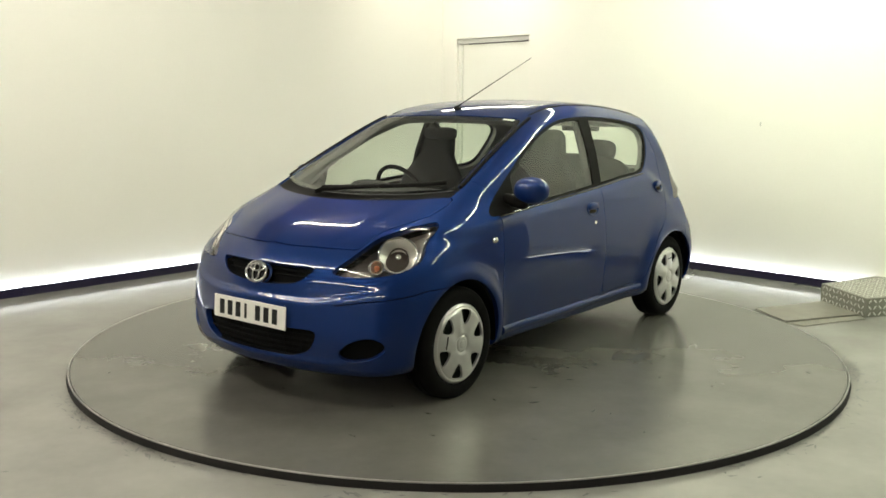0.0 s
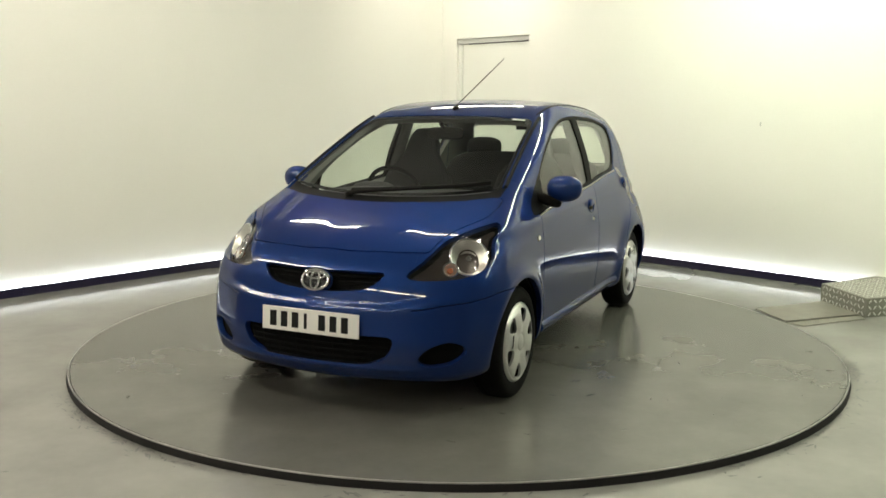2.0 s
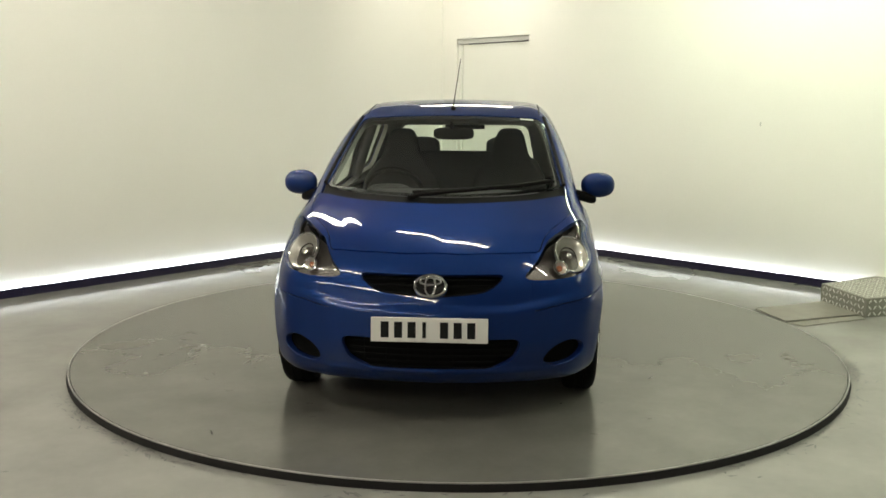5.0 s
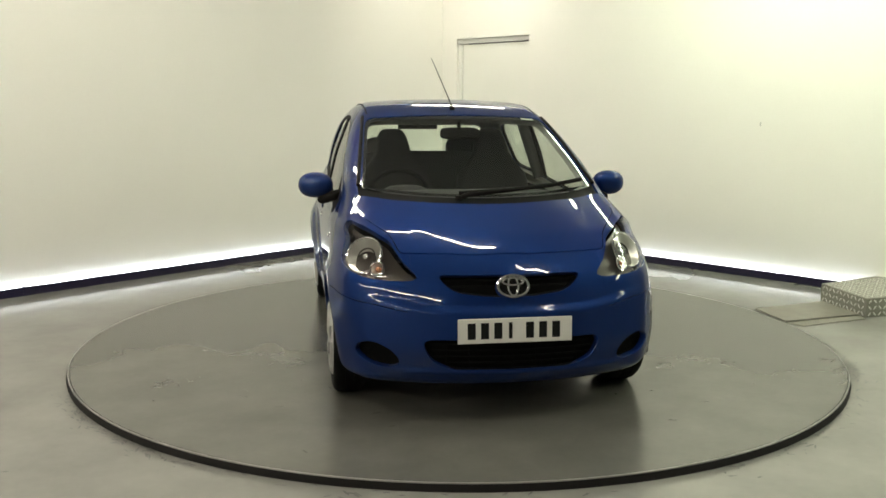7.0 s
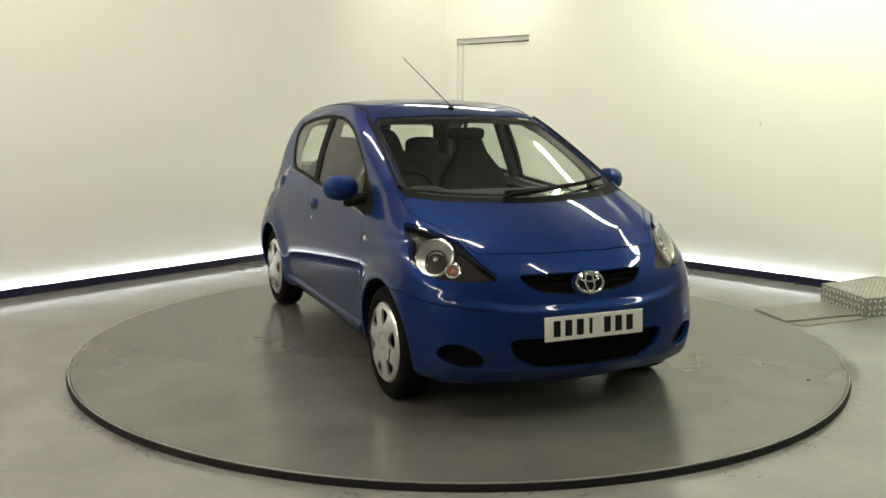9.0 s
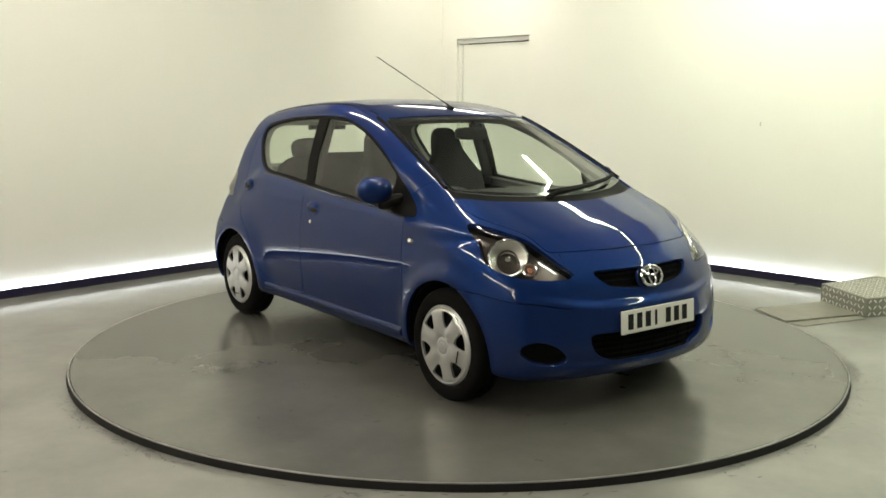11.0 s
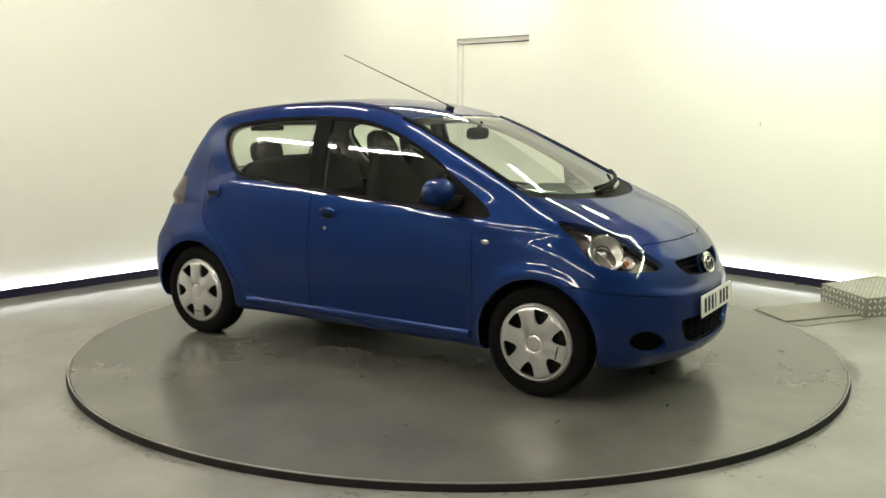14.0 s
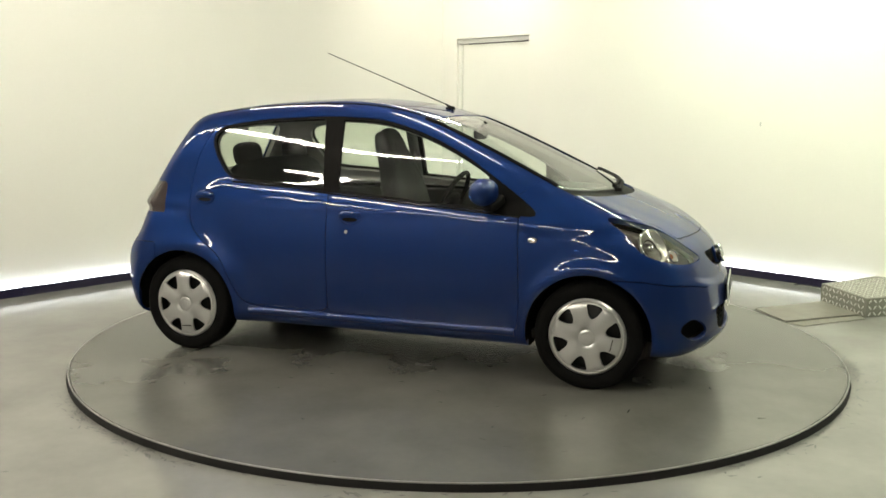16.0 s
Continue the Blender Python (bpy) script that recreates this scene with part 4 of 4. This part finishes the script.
def build_cabin(car):
    fl = part("cabin_floor", box((2.35, 1.28, 0.04), (-1.25, 0, 0.23)), M["lining"], car)
    build_seat(car, "driver_seat", -0.87, -0.335)
    build_seat(car, "passenger_seat", -1.12, 0.345)
    bench = put(new("rear_seat"), car, "charcoal fabric rear bench with two headrests")
    part("cushion", pillow((0.48, 1.18, 0.18), (-1.80, 0, 0.55), 4.5), M["fabric"], bench, smooth=True)
    part("backrest", pillow((0.14, 1.16, 0.56), (-2.10, 0, 0.82), 4.5, m=pose(0, 0, 0, 0, -16)), M["fabric"], bench, smooth=True)
    for s in (1, -1):
        part("headrest", pillow((0.10, 0.26, 0.15), (-2.19, 0.30 * s, 1.12), 3.0, m=pose(0, 0, 0, 0, -10)), M["fabric"], bench, smooth=True)
        part("door_trim", box((1.9, 0.03, 0.40), (-1.30, 0.685 * s, 0.66), 0.01), M["lining"], car)
        part("pillar_trim", tube([on_side(-1.44, 0.95, s)[0] + Vector((0, -0.05 * s, 0)), on_side(-1.46, 1.33, s)[0] + Vector((0, -0.05 * s, 0))], 0.035, 10), M["lining"], car, smooth=True)
    # dashboard under the windscreen
    d = part("dashboard", pillow((0.60, 1.26, 0.36), (-0.36, 0, 0.78), 5.0, n=20), M["dash"], car, smooth=True)
    part("instrument_pod", pillow((0.16, 0.26, 0.13), (-0.56, -0.335, 0.915), 3.0, n=14), M["dash"], d, smooth=True)
    part("dash_shelf", box((0.36, 1.10, 0.04), (-0.14, 0, 0.90), 0.01), M["dash"], d)
    # steering wheel
    m = Matrix.Translation((-0.86, -0.345, 0.885)) @ pose(0, 0, 0, 0, -64)
    w = part("steering_wheel", tube([m @ Vector((0.18 * math.cos(k * math.tau / 40), 0.18 * math.sin(k * math.tau / 40), 0)) for k in range(40)], 0.014, 10, True), M["black"], car, "black three-spoke steering wheel", smooth=True)
    part("wheel_boss", pillow((0.13, 0.15, 0.05), (0, 0, -0.01), 3.0, m, n=12), M["black"], w, smooth=True)
    for a in (0, 180, 270 - 90):
        part("spoke", tube([m @ Vector((0, 0, 0)), m @ Vector((0.17 * math.sin(radians(a)) - 0.02, 0.17 * math.cos(radians(a)), 0))], 0.014, 8), M["black"], w)
    part("spoke", tube([m @ Vector((0, 0, 0)), m @ Vector((-0.17, 0, 0))], 0.014, 8), M["black"], w)
    # rear-view mirror
    r = part("rear_view_mirror", pillow((0.035, 0.235, 0.072), (-0.80, 0.015, 1.258), 4, n=14), M["black"], car, "black rear-view mirror behind the windscreen", smooth=True)
    part("mirror_stem", tube([(-0.80, 0.01, 1.28), (-0.765, 0, 1.322)], 0.012, 8), M["black"], r)
    p, n = on_top(-0.885, 0.44)
    k = part("windscreen_sticker", box((0.075, 0.022, 0.001)), M["plate"], car, "small white sticker inside the windscreen")
    k.matrix_basis = facing(p - n * 0.006, n, (0, 1, 0)) @ pose(0, 0, 0, 0, 0, 90)
    for s in (1, -1):
        part("sun_visor", box((0.16, 0.36, 0.014), (-1.03, 0.30 * s, 1.355), 0.006, m=pose(0, 0, 0, 0, 10)), M["trim"], car)


def build_wipers(car):
    # one long wiper parked across the foot of the windscreen, its pivot on the passenger side
    def on_screen(x, y, h):
        p, n = on_top(x, y)
        return p + n * h
    w = part("wiper_arm", tube([on_screen(cowl_line(y) - d, y, h) for y, d, h in ((-0.14, 0.055, 0.004), (-0.10, 0.06, 0.018), (0.05, 0.078, 0.026), (0.24, 0.100, 0.026))], [0.014, 0.013, 0.011, 0.008], 8), M["black"], car, "black wiper arm", smooth=True)
    part("wiper_blade", tube([on_screen(cowl_line(y) - 0.085 - 0.07 * (y + 0.14), y, 0.012 + 0.012 * (1 - ((y - 0.22) / 0.38) ** 2)) for y in np.linspace(-0.14, 0.55, 16)], 0.011, 6), M["black"], w)
    part("wiper_pivot", lathe([(0, 0.022), (0.018, 0.020), (0.022, 0.0)], 20, Matrix.Translation(on_screen(cowl_line(-0.14) - 0.052, -0.145, -0.006))), M["black"], w, smooth=True)


# ---- loose things and marks ----
def treads(bm, origin, u, w, nu, nw, pitch, up):
    """Raised lens-shaped treads, set crosswise in turn, on a plate."""
    for i in range(nu):
        for j in range(nw):
            c = origin + u * ((i + 0.5) * pitch) + w * ((j + 0.5) * pitch)
            a = (u + w).normalized() if (i + j) % 2 else (u - w).normalized()
            b = up.cross(a)
            ring = [bm.verts.new(c + a * (0.019 * math.cos(k * math.tau / 8)) + b * (0.0065 * math.sin(k * math.tau / 8))) for k in range(8)]
            top = bm.verts.new(c + up * 0.004)
            for k in range(8):
                bm.faces.new((ring[k], ring[(k + 1) % 8], top))


def prism(corners, z0, z1):
    bm = bmesh.new()
    lo = [bm.verts.new((x, y, z0)) for x, y in corners]
    hi = [bm.verts.new((x, y, z1)) for x, y in corners]
    n = len(corners)
    bm.faces.new(lo), bm.faces.new(hi)
    for k in range(n):
        bm.faces.new((lo[k], lo[(k + 1) % n], hi[(k + 1) % n], hi[k]))
    bmesh.ops.recalc_face_normals(bm, faces=bm.faces[:])
    bmesh.ops.bevel(bm, geom=bm.edges[:], offset=0.003, segments=2, affect="EDGES")
    return bm


def build_step():
    """A flared step block in chequer plate, and the flat ramp between it and the turntable."""
    base = Vector((2.77, 1.33, FLOOR_Z))
    b = thing("loading_step", "aluminium chequer plate step block beside the turntable", "step", at=Matrix.Translation(base))
    h = 0.135
    A, B = Vector((0, 0, 0)), Vector((0.095, -0.56, 0))
    front, back = Vector((math.cos(radians(20)), math.sin(radians(20)), 0)), Vector((math.cos(radians(31)), math.sin(radians(31)), 0))
    C, D = B + front * 1.4, A + back * 1.4
    part("block", prism([A.xy, B.xy, C.xy, D.xy], 0, h), M["chequer"], b)
    Z = Vector((0, 0, 1))
    side = (B - A).normalized()
    for o, u, v, nu, nv, up in ((A + back * 0.02 + side * 0.012 + Z * h, (front + back).normalized(), side, 30, 12, Z), (A + Z * (h - 0.001) + side * 0.012, side, -Z, 12, 3, side.cross(Z)), (B + Z * (h - 0.001) + front * 0.012, front, -Z, 30, 3, front.cross(Z))):
        bm = bmesh.new()
        treads(bm, o, u, v, nu, nv, 0.045, up)
        bmesh.ops.recalc_face_normals(bm, faces=bm.faces[:])
        tagged(part("tread_pattern", bm, M["tread"], b, "raised bright treads"), kind="stuff")
    r = thing("ramp_plate", "flat worn metal ramp plate on the floor", "ramp", at=Matrix.Translation(base))
    off = lambda *ps: [(x - base.x, y - base.y) for x, y in ps]
    part("plate", prism(off((2.17, 1.00), (2.25, 0.60), (2.86, 0.84), (2.765, 1.28)), 0.0, 0.011), M["ramp"], r)
    part("lower_plate", prism(off((2.26, 0.585), (2.33, 0.49), (2.845, 0.72), (2.858, 0.825)), 0.0, 0.005), M["ramp"], r)


def blotches(spots, z, seed):
    """Flat ragged marks: (x, y, long, wide, turn)."""
    rng = random.Random(seed)
    bm = bmesh.new()
    for x, y, a, b, turn in spots:
        n = 14
        ring = []
        for k in range(n):
            g, r = k * math.tau / n, rng.uniform(0.45, 1.1)
            px, py = a * r * math.cos(g), b * r * math.sin(g)
            ring.append(bm.verts.new((x + px * math.cos(turn) - py * math.sin(turn), y + px * math.sin(turn) + py * math.cos(turn), z)))
        bm.faces.new(ring)
    return bm


def build_marks(turntable):
    rng = random.Random(4)
    spots = []
    # rubbed dirt round the pit's edge, thickest on two stretches
    for a0, a1, n in ((-20, 2, 120), (-62, -22, 60), (-152, -118, 110), (-118, -70, 20)):
        for _ in range(n):
            a = radians(rng.uniform(a0, a1))
            r = 2.252 + abs(rng.gauss(0, 0.045))
            spots.append((r * math.cos(a), r * math.sin(a), rng.uniform(0.006, 0.035), rng.uniform(0.0025, 0.007), a + math.pi / 2 + rng.uniform(-0.9, 0.9)))
    spots += [(-0.27, -2.34, 0.022, 0.007, 0.6), (0.0, -2.33, 0.03, 0.004, 0.1), (-1.795, -2.10, 0.022, 0.007, 0.3), (-2.45, -1.75, 0.02, 0.006, 0.3), (2.6, -1.3, 0.02, 0.005, 1.0)]
    tagged(part("floor_scuffs", blotches(spots, FLOOR_Z + 0.0012, 1), M["stain"]), "dark ragged rubber scuffs on the floor", "floor marks", kind="stuff")
    spots = []
    for _ in range(60):
        a, r = rng.uniform(0, math.tau), 2.1 * math.sqrt(rng.uniform(0.05, 1))
        spots.append((r * math.cos(a), r * math.sin(a), rng.uniform(0.008, 0.032), rng.uniform(0.002, 0.006), a + math.pi / 2 + rng.uniform(-0.7, 0.7)))
    tagged(part("scuffing", blotches(spots, 0.0009, 2), M["scuff"], turntable, "faint grey scuffs"), kind="stuff")


build_place()
turntable = build_turntable()
build_battens()
build_step()
build_marks(turntable)
car = build_car()
CAR_FROM_AXIS = Vector((0.948, -0.031, 0.0))
for child in car.children:
    child.matrix_basis = Matrix.Translation(CAR_FROM_AXIS) @ child.matrix_basis


def motions():
    """The turntable turns evenly and carries the car."""
    times = [k * 0.25 for k in range(65)]
    walk(turntable, [(t, pose(0, 0, 0, 0, 0, SPIN * t)) for t in times])
    walk(car, [(t, pose(0, 0, 0, 0, 0, SPIN0 + SPIN * t)) for t in times])


motions()
